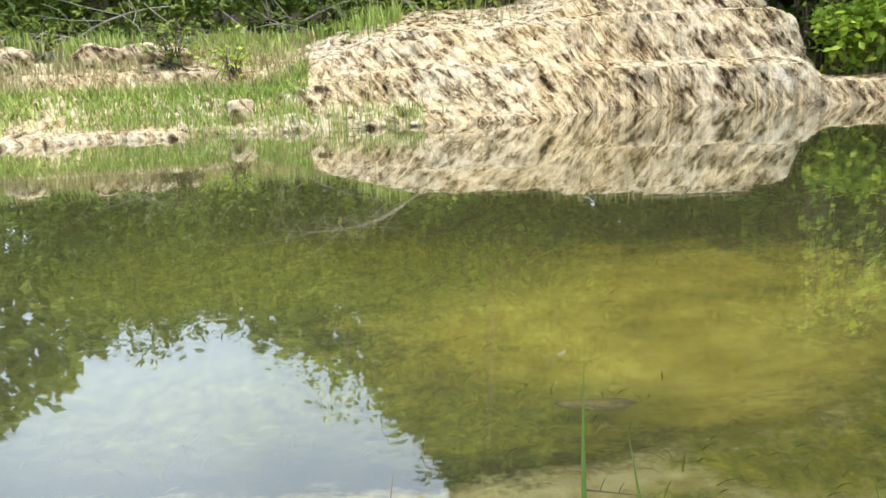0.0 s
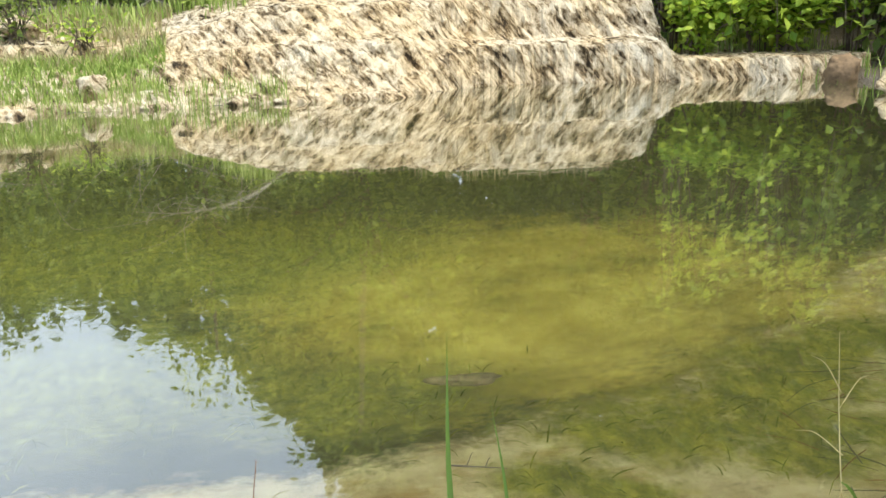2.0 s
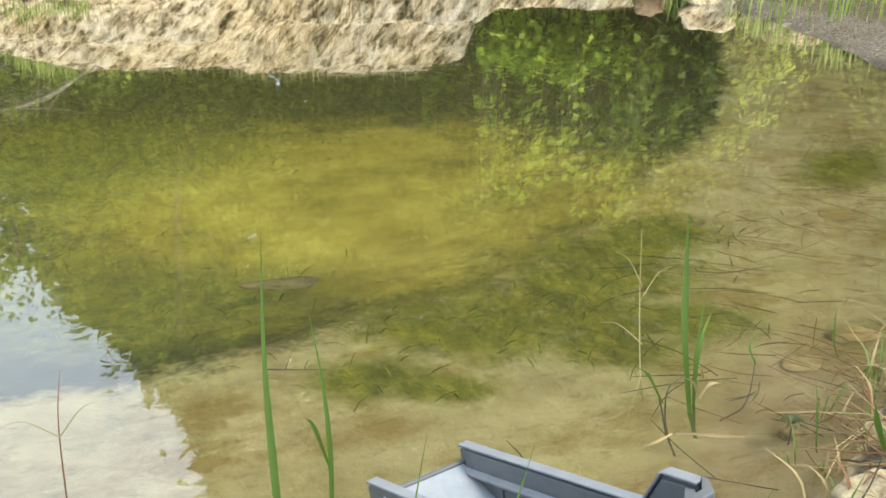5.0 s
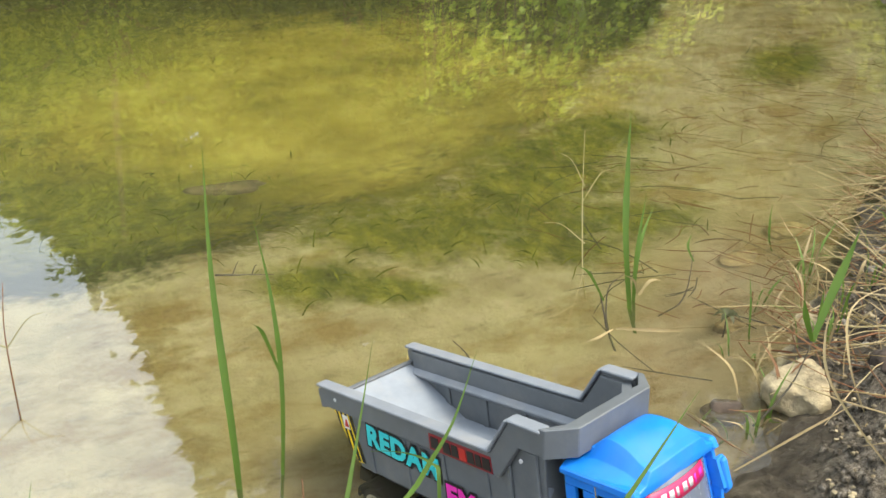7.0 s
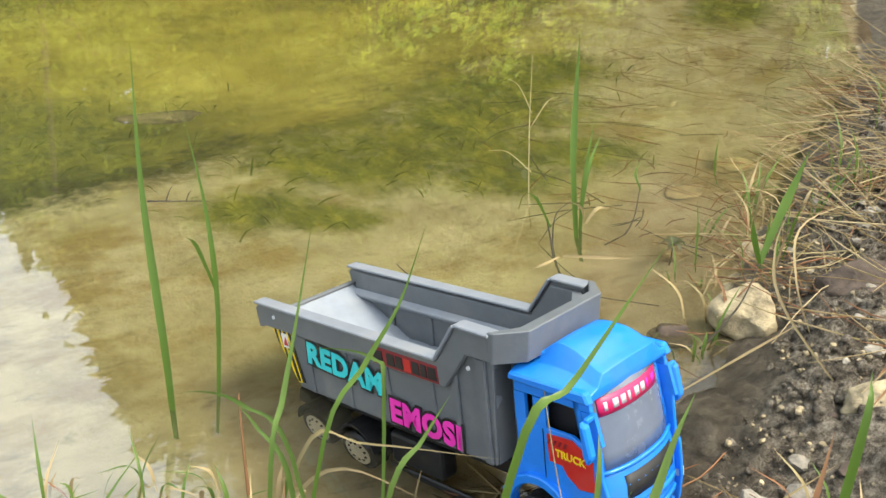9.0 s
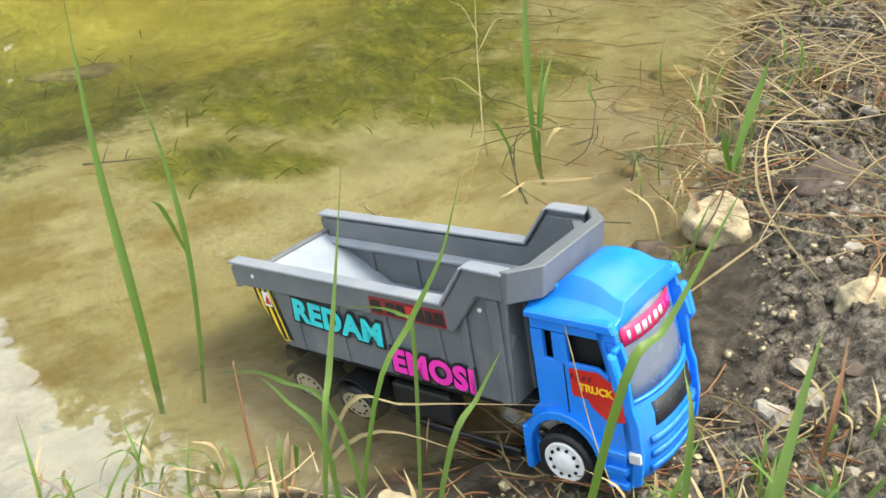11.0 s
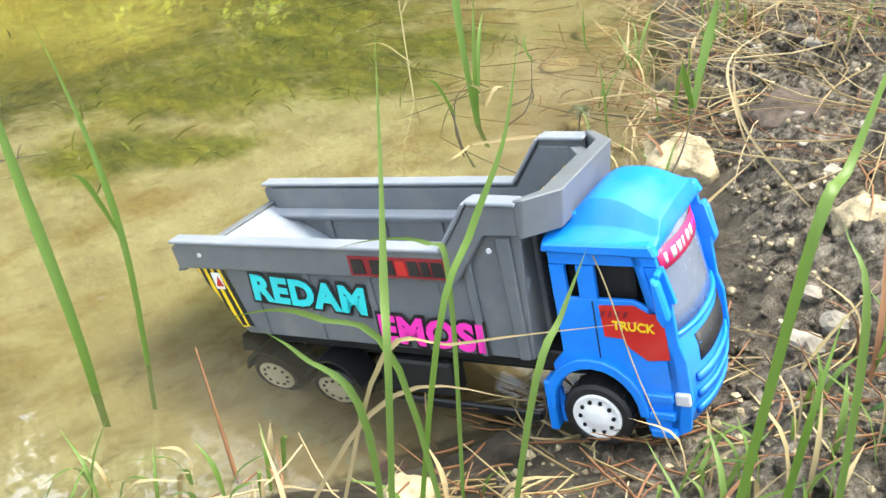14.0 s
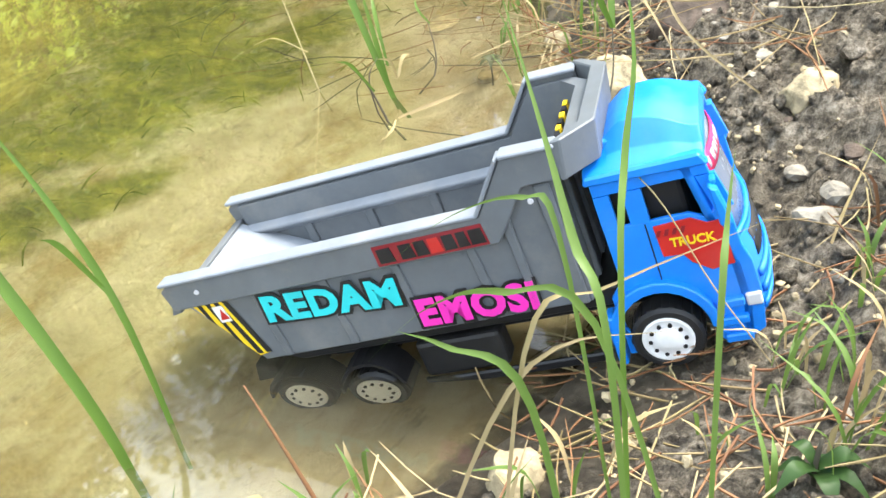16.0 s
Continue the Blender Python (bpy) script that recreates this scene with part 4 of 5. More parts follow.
tree(-7.5, 6.5, 5.0, 2.2, 6000, 0.13, LEAFMID, "medium green tree behind the grassy bank", 8, 0.1)
tree(1.0, 6.95, 3.2, 1.0, 6500, 0.08, LEAFMID, "leafy sapling with spreading twigs behind the rocks", 9, 0.1, -0.15)


def sky_blocking_woods():
    """Unseen woods added on the pond's right side to block the sky's reflection."""
    soup = Soup()
    r = random.Random(44)
    for _ in range(9000):
        y = r.uniform(-3.0, 8.8)
        x = 7.6 + r.uniform(0, 1.2) + 0.25 * max(0.0, 3 - y)
        top = 7.5 * (0.85 + 0.2 * noise.noise((y * 0.7, 3, 1)))
        s = 0.42 * r.uniform(0.6, 1.3)
        soup.leaf((x, y, 0.3 + (top - 0.3) * r.random() ** 0.8), (r.gauss(0, 0.4), r.gauss(0, 1), r.gauss(-0.3, 0.6)), (-1, r.gauss(0, 0.4), r.gauss(0.3, 0.4)), s, s * 0.6)
    tagged(soup.out("far_woods", LEAF), "unseen woods added on the right to keep sky out of the water", "woods", kind="stuff")


sky_blocking_woods()


def thicket(name, x0, x1, y0, y1, z1, leaves, size, material, label, seed):
    soup = Soup()
    r = random.Random(seed)
    n = max(2, int((x1 - x0) / 0.7))
    for k in range(n):
        x = x0 + (x1 - x0) * (k + r.random()) / n
        y = r.uniform(y0, y1)
        h = z1 * r.uniform(0.6, 1.1)
        crown(soup, (x, y, far_top(x, y) + h * 0.45), (0.62, 0.45, h * 0.55), leaves // n, size, 0.2, seed * 17 + k)
    return tagged(soup.out(name, material), label, "thicket", kind="stuff")


thicket("thicket", -7.5, 8.0, 6.9, 7.5, 1.5, 15000, 0.075, LEAF, "dark tangled undergrowth behind the bank", 11)
thicket("thicket", -8.0, 9.0, 8.0, 9.0, 1.9, 8000, 0.12, LEAF, "dark tangled undergrowth further back", 12)
thicket("shrubs", -4.2, 0.3, 6.1, 6.6, 0.55, 3600, 0.045, LEAFMID, "low leafy shrubs at the edge of the grass", 13)
thicket("thicket", 4.0, 9.0, 3.0, 6.0, 1.6, 6000, 0.08, LEAFMID, "green undergrowth on the far right bank", 14)


def bush(x, y, tall, wide, leaves, size, material, label, seed):
    """Bent stems hung with single leaves."""
    r = random.Random(seed)
    z0 = far_top(x, y) - 0.02
    b = empty("leafy_bush", Matrix.Translation((x, y, z0)))
    soup = Soup()
    n = 16
    for k in range(n):
        a = r.uniform(0, 2 * math.pi)
        out = wide * r.uniform(0.25, 1.0)
        h = tall * r.uniform(0.45, 1.0)
        e = Vector((math.cos(a) * out, math.sin(a) * out * 0.55, h))
        pts = spline([(r.uniform(-0.1, 0.1), r.uniform(-0.06, 0.06), 0), (e.x * 0.4, e.y * 0.4, h * 0.65), e, (e.x * 1.25, e.y * 1.2 - 0.05, h * 0.82)], 14)
        v, f = tube(pts, [min(0.008, 0.012 * tall) * (1 - 0.8 * q / 13) + 0.001 for q in range(14)], 5)
        py_object("stem", v, f, BARK, b)
        for _ in range(leaves // n):
            i = min(12, int(r.random() ** 0.6 * 13))
            p = pts[i].lerp(pts[i + 1], r.random()) + Vector((r.gauss(0, 0.05), r.gauss(0, 0.05), r.gauss(0, 0.05)))
            s = size * r.uniform(0.6, 1.3)
            soup.leaf(p, (r.gauss(0, 1), r.gauss(0, 1) - 0.3, r.gauss(-0.2, 0.5)), (r.gauss(0, 0.4), -0.5, 1), s, s * 0.7)
    soup.out("foliage", material, b)
    return tagged(b, label, "bush")


def far_woods(name, x0, x1, y0, y1, tall, count, size, label, seed, rise=lambda x: 99.0, material=LEAF):
    """The closed wall of foliage behind the trees."""
    soup = Soup()
    r = random.Random(seed)
    for _ in range(count):
        x, y = r.uniform(x0, x1), r.uniform(y0, y1)
        top = tall * (0.82 + 0.2 * noise.noise((x * 0.8, seed, 1)) + 0.12 * noise.noise((x * 3, seed, 2))) 
        top = min(top, rise(x))
        s = size * r.uniform(0.6, 1.3)
        soup.leaf((x, y, 0.3 + (top - 0.3) * r.random() ** 0.8), (r.gauss(0, 1), r.gauss(0, 0.4), r.gauss(-0.3, 0.6)), (r.gauss(0, 0.4), -1, r.gauss(0.3, 0.4)), s, s * 0.6)
    return tagged(soup.out(name, material), label, "woods", kind="stuff")


far_woods("far_woods", 0.1, 4.0, 9.6, 10.4, 9.5, 14000, 0.24, "tall dark woods behind the pond", 41, lambda x: 3.65 + 1.15 * (x - 0.05) + 3.2 * max(0.0, x - 1.1) + 0.55 * noise.noise((x * 4, 1, 1)) + 0.35 * noise.noise((x * 13, 4, 1)))
far_woods("far_woods", 4.0, 11.0, 9.0, 10.2, 9.0, 7000, 0.45, "tall dark woods behind the pond", 42)
far_woods("far_woods", -9.0, 1.2, 9.2, 10.0, 4.2, 10000, 0.2, "low woods behind the pond", 43, lambda x: 2.45 + 0.8 * max(0.0, -2.6 - x) + 0.55 * max(0.0, x + 1.6) + 0.3 * noise.noise((x * 4, 7, 1)) + 0.25 * noise.noise((x * 11, 3, 1)), LEAFMID)


bush(2.80, 5.36, 0.46, 0.34, 1700, 0.055, LEAFLIT, "bright yellow-green leafy bush on the rock ledge", 21)
bush(2.85, 5.95, 1.55, 0.5, 900, 0.1, LEAFMID, "tall green bush above the bank", 28)
bush(3.6, 5.7, 1.6, 0.8, 1500, 0.1, LEAFMID, "tall green bush above the bank", 22)
bush(3.2, 6.25, 1.8, 0.8, 1400, 0.1, LEAF, "tall dark green bush above the bank", 23)
bush(4.3, 5.3, 1.1, 0.8, 1000, 0.1, LEAF, "tall dark green bush above the bank", 24)
bush(3.35, 5.30, 0.50, 0.36, 1400, 0.06, LEAFLIT, "bright yellow-green leafy bush on the rock ledge", 29)
bush(0.55, 6.6, 0.5, 0.5, 500, 0.05, LEAFLIT, "small light green shrub above the rocks", 25)
bush(-1.05, 5.42, 0.28, 0.16, 160, 0.04, LEAFMID, "young pale green shrub in the bank grass", 26)
bush(-0.72, 5.35, 0.2, 0.14, 120, 0.035, LEAFLIT, "small light green plant in the bank grass", 27)


def drape(x, y, tall, low, wide, shoots, leaves, size, label, seed):
    """A bush whose shoots arch over the ledge and hang towards the water, leaf by leaf."""
    r = random.Random(seed)
    z0 = far_top(x, y) - 0.02
    b = empty("hanging_bush", Matrix.Translation((x, y, z0)))
    soup = Soup()
    for k in range(shoots):
        u = r.uniform(-1, 1)
        h = tall * r.uniform(0.35, 1.0)
        fall = low - z0 + (h - low) * r.random() ** 1.5 * 0.8
        out = r.uniform(0.15, 0.5)
        pts = spline([(u * wide * 0.35, 0, 0), (u * wide * 0.7, -out * 0.3, h * 0.75), (u * wide, -out * 0.7, h), (u * wide * 1.08, -out, max(fall, 0.02))], 16)
        v, f = tube(pts, [0.006 * (1 - 0.85 * q / 15) + 0.0008 for q in range(16)], 5)
        py_object("shoot", v, f, BARK, b)
        for _ in range(leaves):
            i = r.randrange(4, 15)
            p = pts[i].lerp(pts[i + 1], r.random()) + Vector((r.gauss(0, 0.035), r.gauss(0, 0.03), r.gauss(0, 0.035)))
            s = size * r.uniform(0.6, 1.3)
            soup.leaf(p, (r.gauss(0, 0.8), r.gauss(-0.5, 0.3), -0.6), (r.gauss(0.4, 0.4), -0.8, r.gauss(0.9, 0.3)), s, s * r.uniform(0.6, 0.85))
    soup.out("foliage", LEAFLIT, b)
    return tagged(b, label, "bush")


drape(2.75, 5.55, 1.45, 0.42, 0.26, 9, 26, 0.06, "bright green bush with shoots hanging over the ledge", 61)
drape(3.35, 5.45, 1.55, 0.30, 0.42, 24, 28, 0.072, "bright green bush with shoots hanging over the ledge", 62)
drape(4.0, 5.4, 1.6, 0.30, 0.42, 22, 28, 0.072, "bright green bush with shoots hanging over the ledge", 63)
drape(4.6, 5.3, 1.2, 0.25, 0.35, 16, 24, 0.072, "bright green bush with shoots hanging over the ledge", 64)


def dead_branches():
    """A heap of bare grey boughs above the grass."""
    r = random.Random(31)
    for k in range(11):
        x, y = r.uniform(-2.5, 0.45), r.uniform(6.0, 6.5)
        z = far_top(x, y)
        br = empty("dead_branch", Matrix.Translation((x, y, z)))
        a = r.uniform(-0.5, 0.5) + (math.pi if r.random() < 0.5 else 0)
        L = r.uniform(0.6, 1.1)
        d = Vector((math.cos(a), math.sin(a) * 0.3 - 0.1, r.uniform(0.15, 0.5)))
        main = spline([(0, 0, 0), d * L * 0.35 + Vector((0, 0, 0.12)), d * L * 0.7 + Vector((0, 0, 0.1)), d * L], 12)
        v, f = tube(main, [0.011 * (1 - 0.8 * q / 11) for q in range(12)], 5)
        py_object("bough", v, f, DEADWOOD, br, True)
        for _ in range(9):
            i = r.randrange(2, 11)
            e = main[i] + Vector((r.gauss(0, 0.3), r.gauss(-0.05, 0.12), r.gauss(0.02, 0.18)))
            m = main[i].lerp(e, 0.5) + Vector((r.gauss(0, 0.04), 0, r.gauss(0, 0.05)))
            v, f = tube(spline([main[i], m, e], 6), [0.0045 * (1 - 0.75 * q / 5) for q in range(6)], 4)
            py_object("twig", v, f, DEADWOOD, br, True)
        tagged(br, "bare grey dead branch lying over the bank grass", "dead branch", "dead branches on the bank")


dead_branches()


# ---- stones ----
def stone_bm(seed, size, rough=0.22, sub=3):
    bm = bmesh.new()
    bmesh.ops.create_icosphere(bm, subdivisions=sub, radius=1)
    r = random.Random(seed)
    cuts = [Vector((r.gauss(0, 1), r.gauss(0, 1), r.gauss(0, 1))).normalized() for _ in range(9)]
    for v in bm.verts:
        c = v.co.copy()
        for n in cuts:
            over = c.dot(n) - 0.74
            if over > 0:
                c -= n * over * 0.9
        c *= 1 + rough * noise.noise(c * 1.3 + Vector((seed, 0, 0))) + 0.35 * rough * noise.noise(c * 4 + Vector((0, seed, 0))) + 0.2 * rough * noise.noise(c * 11 + Vector((0, seed, 3)))
        v.co = Vector(c[i] * size[i] for i in range(3))
    return bm


def stone(name, x, y, size, material, label, category="stone", group="", seed=1, sink=0.35, turn=0.0, base=None, sub=4):
    ob = mesh_object(name, stone_bm(seed, size, 0.3, sub), material, None, "", False)
    ob.data.polygons.foreach_set("use_smooth", [True] * len(ob.data.polygons))
    z = (land(x, y) if base is None else base) + size[2] * (1 - 2 * sink) * 0.5
    ob.matrix_world = pose(x, y, z, 0, 0, turn)
    return tagged(ob, label, category, group)


stone("boulder", -0.62, 4.80, (0.085, 0.07, 0.075), LIMESTONE, "squared white limestone block in the rushes", "boulder", seed=3, base=0.08)
stone("boulder", 3.42, 4.78, (0.11, 0.09, 0.10), EARTH, "brown earthy boulder at the water's edge", "boulder", seed=4, base=0.03)
stone("boulder", 3.38, 4.15, (0.20, 0.14, 0.13), LIMESTONE, "pale limestone boulder at the pond corner", "boulder", seed=5, base=0.02)
stone("boulder", 3.72, 3.78, (0.22, 0.16, 0.12), LIMESTONE, "pale limestone boulder at the pond corner", "boulder", seed=6, base=0.03)
stone("boulder", 3.95, 4.3, (0.2, 0.16, 0.15), EARTH, "brown earthy boulder behind the pale stones", "boulder", seed=7, base=0.06)
stone("boulder", 2.35, 1.55, (0.2, 0.16, 0.12), EARTH, "dark brown clod of earth on the near bank", "boulder", seed=8, base=0.05)
for k, (x, y, w) in enumerate(((-1.52, 5.55, 0.16), (-1.28, 5.60, 0.13), (-1.08, 5.58, 0.10), (-1.95, 5.5, 0.12))):
    stone("rock_block", x, y, (w, 0.08, 0.07), LIMESTONE, "flat white limestone block in the bank grass", "rock", "limestone blocks in the grass", 90 + k, 0.3, 10 * k, far_top(x, y) + 0.035)
for k in range(14):
    x = rng.uniform(-3.0, 0.7)
    y = float(np.interp(x, FAR_X, FAR_Y)) + rng.uniform(-0.03, 0.05)
    s = rng.uniform(0.025, 0.06)
    stone("shore_stone", x, y, (s * 1.4, s, s * 0.7), LIMESTONE, "small white stone along the far waterline", "stone", "stones along the far shore", 40 + k, 0.3, rng.uniform(0, 180), 0.0, 3)


# ---- the near bank: stones ----
near_rng = random.Random(19)
stone("bank_stone", 0.690, 0.492, (0.036, 0.030, 0.030), PALE_STONE, "pale yellowish rough stone at the water's edge", seed=41, sink=0.15, turn=20)
stone("earth_clod", 0.622, 0.515, (0.024, 0.020, 0.017), DARK_CLOD, "dark brown clod of earth beside the pale stone", "clod", seed=12, sink=0.2)
stone("bank_stone", 0.640, 0.318, (0.034, 0.022, 0.017), PALE_STONE, "flat-topped pale stone on the grey mud", seed=13, sink=0.2, turn=-15)
stone("bank_stone", 0.238, 0.376, (0.017, 0.014, 0.014), PALE_STONE, "small cream stone in the near grass", seed=44, sink=0.2)
stone("bank_stone", 0.742, 0.640, (0.020, 0.014, 0.012), PALE_STONE, "small pale stone in the straw at the water's edge", seed=46, sink=0.2)
stone("bank_stone", 0.806, 0.591, (0.022, 0.016, 0.013), PALE_STONE, "small pale stone in the straw at the water's edge", seed=47, sink=0.2, turn=30)
stone("earth_clod", 0.790, 0.455, (0.05, 0.035, 0.028), DARK_CLOD, "dark crumbling clod of earth in the straw", "clod", seed=48, sink=0.3)
stone("bank_stone", 0.275, 0.330, (0.008, 0.007, 0.006), PALE_STONE, "small cream stone in the near grass", seed=24, sink=0.2)
stone("sunk_stone", 0.985, 0.800, (0.036, 0.024, 0.010), SUNKEN, "yellowish flat stone in the shallows", seed=15, sink=0.2)
stone("sunk_stone", 0.880, 0.770, (0.034, 0.022, 0.007), SUNKEN, "yellowish flat stone in the shallows", seed=16, sink=0.3)
stone("earth_clod", 1.05, 0.30, (0.06, 0.05, 0.045), GREY_STONE, "rough grey clod on the bank", "clod", seed=17, sink=0.2)


def scatter_stones():
    kinds = [stone_bm(60 + k, (1, 1, 0.7), 0.35, 2) for k in range(6)]
    meshes = []
    for k, bm in enumerate(kinds):
        me = bpy.data.meshes.new("pebble")
        bm.to_mesh(me)
        bm.free()
        me.materials.append((GREY_STONE, PEBBLE, GROUND, PEBBLE, GROUND, DARK_CLOD)[k])
        meshes.append(me)
    made = 0
    while made < 260:
        x, y = near_rng.uniform(0.28, 1.35), near_rng.uniform(0.02, 0.85)
        near = float(np.interp(x, NEAR_X, NEAR_Y)) - y
        if near < (0.09 if x < 0.7 else 0.03) or near > 0.6 or (0.26 < x < 0.44 and 0.26 < y < 0.62):
            continue
        s = near_rng.uniform(0.003, 0.012) * (1.5 if near_rng.random() < 0.12 else 1)
        ob = new("pebble", meshes[near_rng.randrange(6)])
        ob.matrix_world = pose(x, y, height(x, y) + s * 0.25, 0, 0, near_rng.uniform(0, 360)) @ Matrix.Diagonal((s, s * near_rng.uniform(0.6, 1), s * near_rng.uniform(0.6, 1), 1))
        tagged(ob, "small clod of dried marl on the mud", "pebble", "pebbles on the bank")
        made += 1
    # crumbs, too many to count
    soup = Soup()
    bm = bmesh.new()
    bmesh.ops.create_icosphere(bm, subdivisions=1, radius=1)
    base = [v.co.copy() for v in bm.verts]
    faces = [tuple(v.index for v in f.verts) for f in bm.faces]
    bm.free()
    flecks = Soup()
    made = 0
    while made < 17000:
        x, y = near_rng.uniform(0.05, 1.45), near_rng.uniform(-0.02, 0.95)
        near = float(np.interp(x, NEAR_X, NEAR_Y)) - y
        if near < (0.05 if 0.42 < x < 0.7 else 0.03) or near > 0.7 or noise.noise((x * 6, y * 6, 3)) < near_rng.uniform(-0.7, 0.25):
            continue
        s = 0.0010 + 0.0045 * near_rng.random() ** 3
        p = Vector((x, y, height(x, y) + s * 0.05))
        k = [near_rng.uniform(0.6, 1.4) for _ in base]
        if made % 4 == 0:
            s *= 0.6
            p.z += s * 0.5
        (soup if made % 4 else flecks).add([tuple(p + b * s * q) for b, q in zip(base, k)], faces)
        made += 1
    tagged(flecks.out("flecks", PALE_STONE), "pale limestone grit scattered over the mud", "grit", kind="stuff")
    tagged(soup.out("crumbs", GROUND, None, True), "loose grey crumbs of marl strewn over the mud", "gravel", kind="stuff")


scatter_stones()


# ---- the near bank: blades, stems and straws, each by its foot, bends and tip ----
def blade_thing(name, runs, label, category="grass"):
    """One plant: runs of (material, width, points); wide ones are blades, thin ones stems."""
    t = empty(name, Matrix.Translation(runs[0][2][0]))
    foot = Vector(runs[0][2][0])
    for mat, width, pts in runs:
        pts = [Vector(p) - foot for p in pts]
        line = spline(pts, 5 + 3 * len(pts))
        if mat in (DARKSTEM, DEADWOOD, RUSSET) or width < 0.0022:
            n = len(line)
            v, f = tube(line, [width * 0.5 * (1 - 0.7 * k / (n - 1)) for k in range(n)], 5)
            py_object("stem", v, f, mat, t, True)
        else:
            s = Soup()
            d = (line[-1] - line[0]).normalized()
            side = d.cross(Vector((0.72, 0.62, -0.3)))
            s.strip(line, width, side if side.length > 0.05 else (1, 0, 0), 0.3)
            s.out("blade", mat, t, True)
    return tagged(t, label, category)


GREEN_BLADES = [
    ((0.142, 0.278, 0.030), (0.149, 0.290, 0.191), (0.160, 0.304, 0.218), (0.171, 0.317, 0.246), (0.187, 0.337, 0.287)),
    ((0.153, 0.284, 0.027), (0.175, 0.296, 0.190), (0.198, 0.303, 0.226), (0.215, 0.306, 0.252), (0.231, 0.316, 0.282)),
    ((0.177, 0.314, 0.016), (0.174, 0.330, 0.140), (0.165, 0.355, 0.162), (0.159, 0.369, 0.169)),
    ((0.247, 0.198, 0.044), (0.252, 0.200, 0.165), (0.275, 0.206, 0.204)),
    ((0.181, 0.266, 0.030), (0.196, 0.271, 0.172), (0.214, 0.275, 0.199), (0.227, 0.277, 0.218)),
    ((0.183, 0.191, 0.052), (0.206, 0.199, 0.252), (0.229, 0.202, 0.278), (0.265, 0.208, 0.321)),
    ((0.235, 0.169, 0.054), (0.239, 0.188, 0.219), (0.249, 0.206, 0.249)),
    ((0.300, 0.124, 0.061), (0.313, 0.143, 0.257), (0.325, 0.155, 0.286)),
]
GREEN_BLADES += [
    ((0.210, 0.125, 0.066), (0.204, 0.136, 0.230), (0.223, 0.149, 0.286), (0.235, 0.155, 0.305)),
]
for k, pts in enumerate(GREEN_BLADES):
    blade_thing("tall_grass", [(REED if k % 2 else GRASS, near_rng.uniform(0.0024, 0.0038), pts)], "long green grass blade rising from the near bank")
PALE_RUNS = [
    ((0.222, 0.315, 0.011), (0.228, 0.339, 0.169), (0.229, 0.355, 0.185), (0.208, 0.377, 0.183), (0.183, 0.394, 0.169)),
    ((0.179, 0.266, 0.030), (0.163, 0.298, 0.185), (0.148, 0.322, 0.205), (0.131, 0.336, 0.208), (0.110, 0.346, 0.200)),
]
for pts in PALE_RUNS:
    blade_thing("arched_blade", [(GRASS, 0.0030, pts)], "pale green grass blade bent over in an arch")
STRAWS = [
    ((0.159, 0.346, 0.008), (0.181, 0.332, 0.159), (0.206, 0.312, 0.170), (0.252, 0.266, 0.181)),
    ((0.154, 0.386, 0.002), (0.194, 0.343, 0.129), (0.237, 0.295, 0.134)),
    ((0.940, 0.634, 0.005), (0.969, 0.639, 0.048), (1.051, 0.595, 0.068)),
    ((0.646, 0.336, 0.030), (0.611, 0.398, 0.096), (0.614, 0.423, 0.134), (0.632, 0.433, 0.167)),
    ((0.433, 0.272, 0.028), (0.466, 0.267, 0.057), (0.513, 0.257, 0.090)),
    ((0.796, 0.561, 0.002), (0.885, 0.546, 0.030), (0.940, 0.532, 0.060)),
    ((0.565, 0.438, 0.000), (0.621, 0.423, 0.036), (0.668, 0.410, 0.066)),
    ((0.700, 0.420, 0.020), (0.690, 0.450, 0.075), (0.720, 0.480, 0.110), (0.800, 0.470, 0.130)),
]
for pts in STRAWS:
    blade_thing("straw", [(STRAW, 0.0024, pts)], "bleached dry straw lying across the bank", "straw")
blade_thing("twig", [(DARKSTEM, 0.008, ((0.588, 0.399, 0.008), (0.604, 0.382, 0.018), (0.627, 0.358, 0.026)))], "dark rotten twig lying on the wet mud", "twig")
blade_thing("dark_stem", [(RUSSET, 0.0032, ((0.196, 0.462, -0.01), (0.199, 0.483, 0.032), (0.203, 0.503, 0.064)))], "thin brown stem standing in the shallows", "stem")

# standing in the water
blade_thing("reed", [(REED, 0.0078, ((0.175, 0.572, -0.05), (0.176, 0.592, 0.04), (0.182, 0.656, 0.151), (0.193, 0.707, 0.250)))], "broad green reed blade standing in the water", "reed")
blade_thing("reed", [(REED, 0.005, ((0.206, 0.571, -0.05), (0.220, 0.602, 0.066), (0.225, 0.639, 0.135), (0.222, 0.678, 0.199))), (REED, 0.004, ((0.222, 0.610, 0.08), (0.212, 0.622, 0.115), (0.206, 0.628, 0.122)))], "slender green reed with a side leaf in the water", "reed")
blade_thing("reed_clump", [
    (REED, 0.0075, ((0.644, 0.679, -0.045), (0.646, 0.720, 0.071), (0.661, 0.753, 0.142), (0.675, 0.779, 0.200))),
    (REED, 0.005, ((0.658, 0.700, -0.045), (0.664, 0.720, 0.050), (0.689, 0.749, 0.112))),
    (REED, 0.004, ((0.650, 0.700, 0.03), (0.663, 0.715, 0.075), (0.690, 0.735, 0.100))),
    (STRAW, 0.004, ((0.650, 0.690, 0.02), (0.662, 0.690, 0.035), (0.682, 0.694, 0.030))),
    (STRAW, 0.003, ((0.648, 0.690, 0.02), (0.640, 0.690, 0.040), (0.630, 0.700, 0.045))),
], "green reed clump with withered leaves in the shallows", "reed")
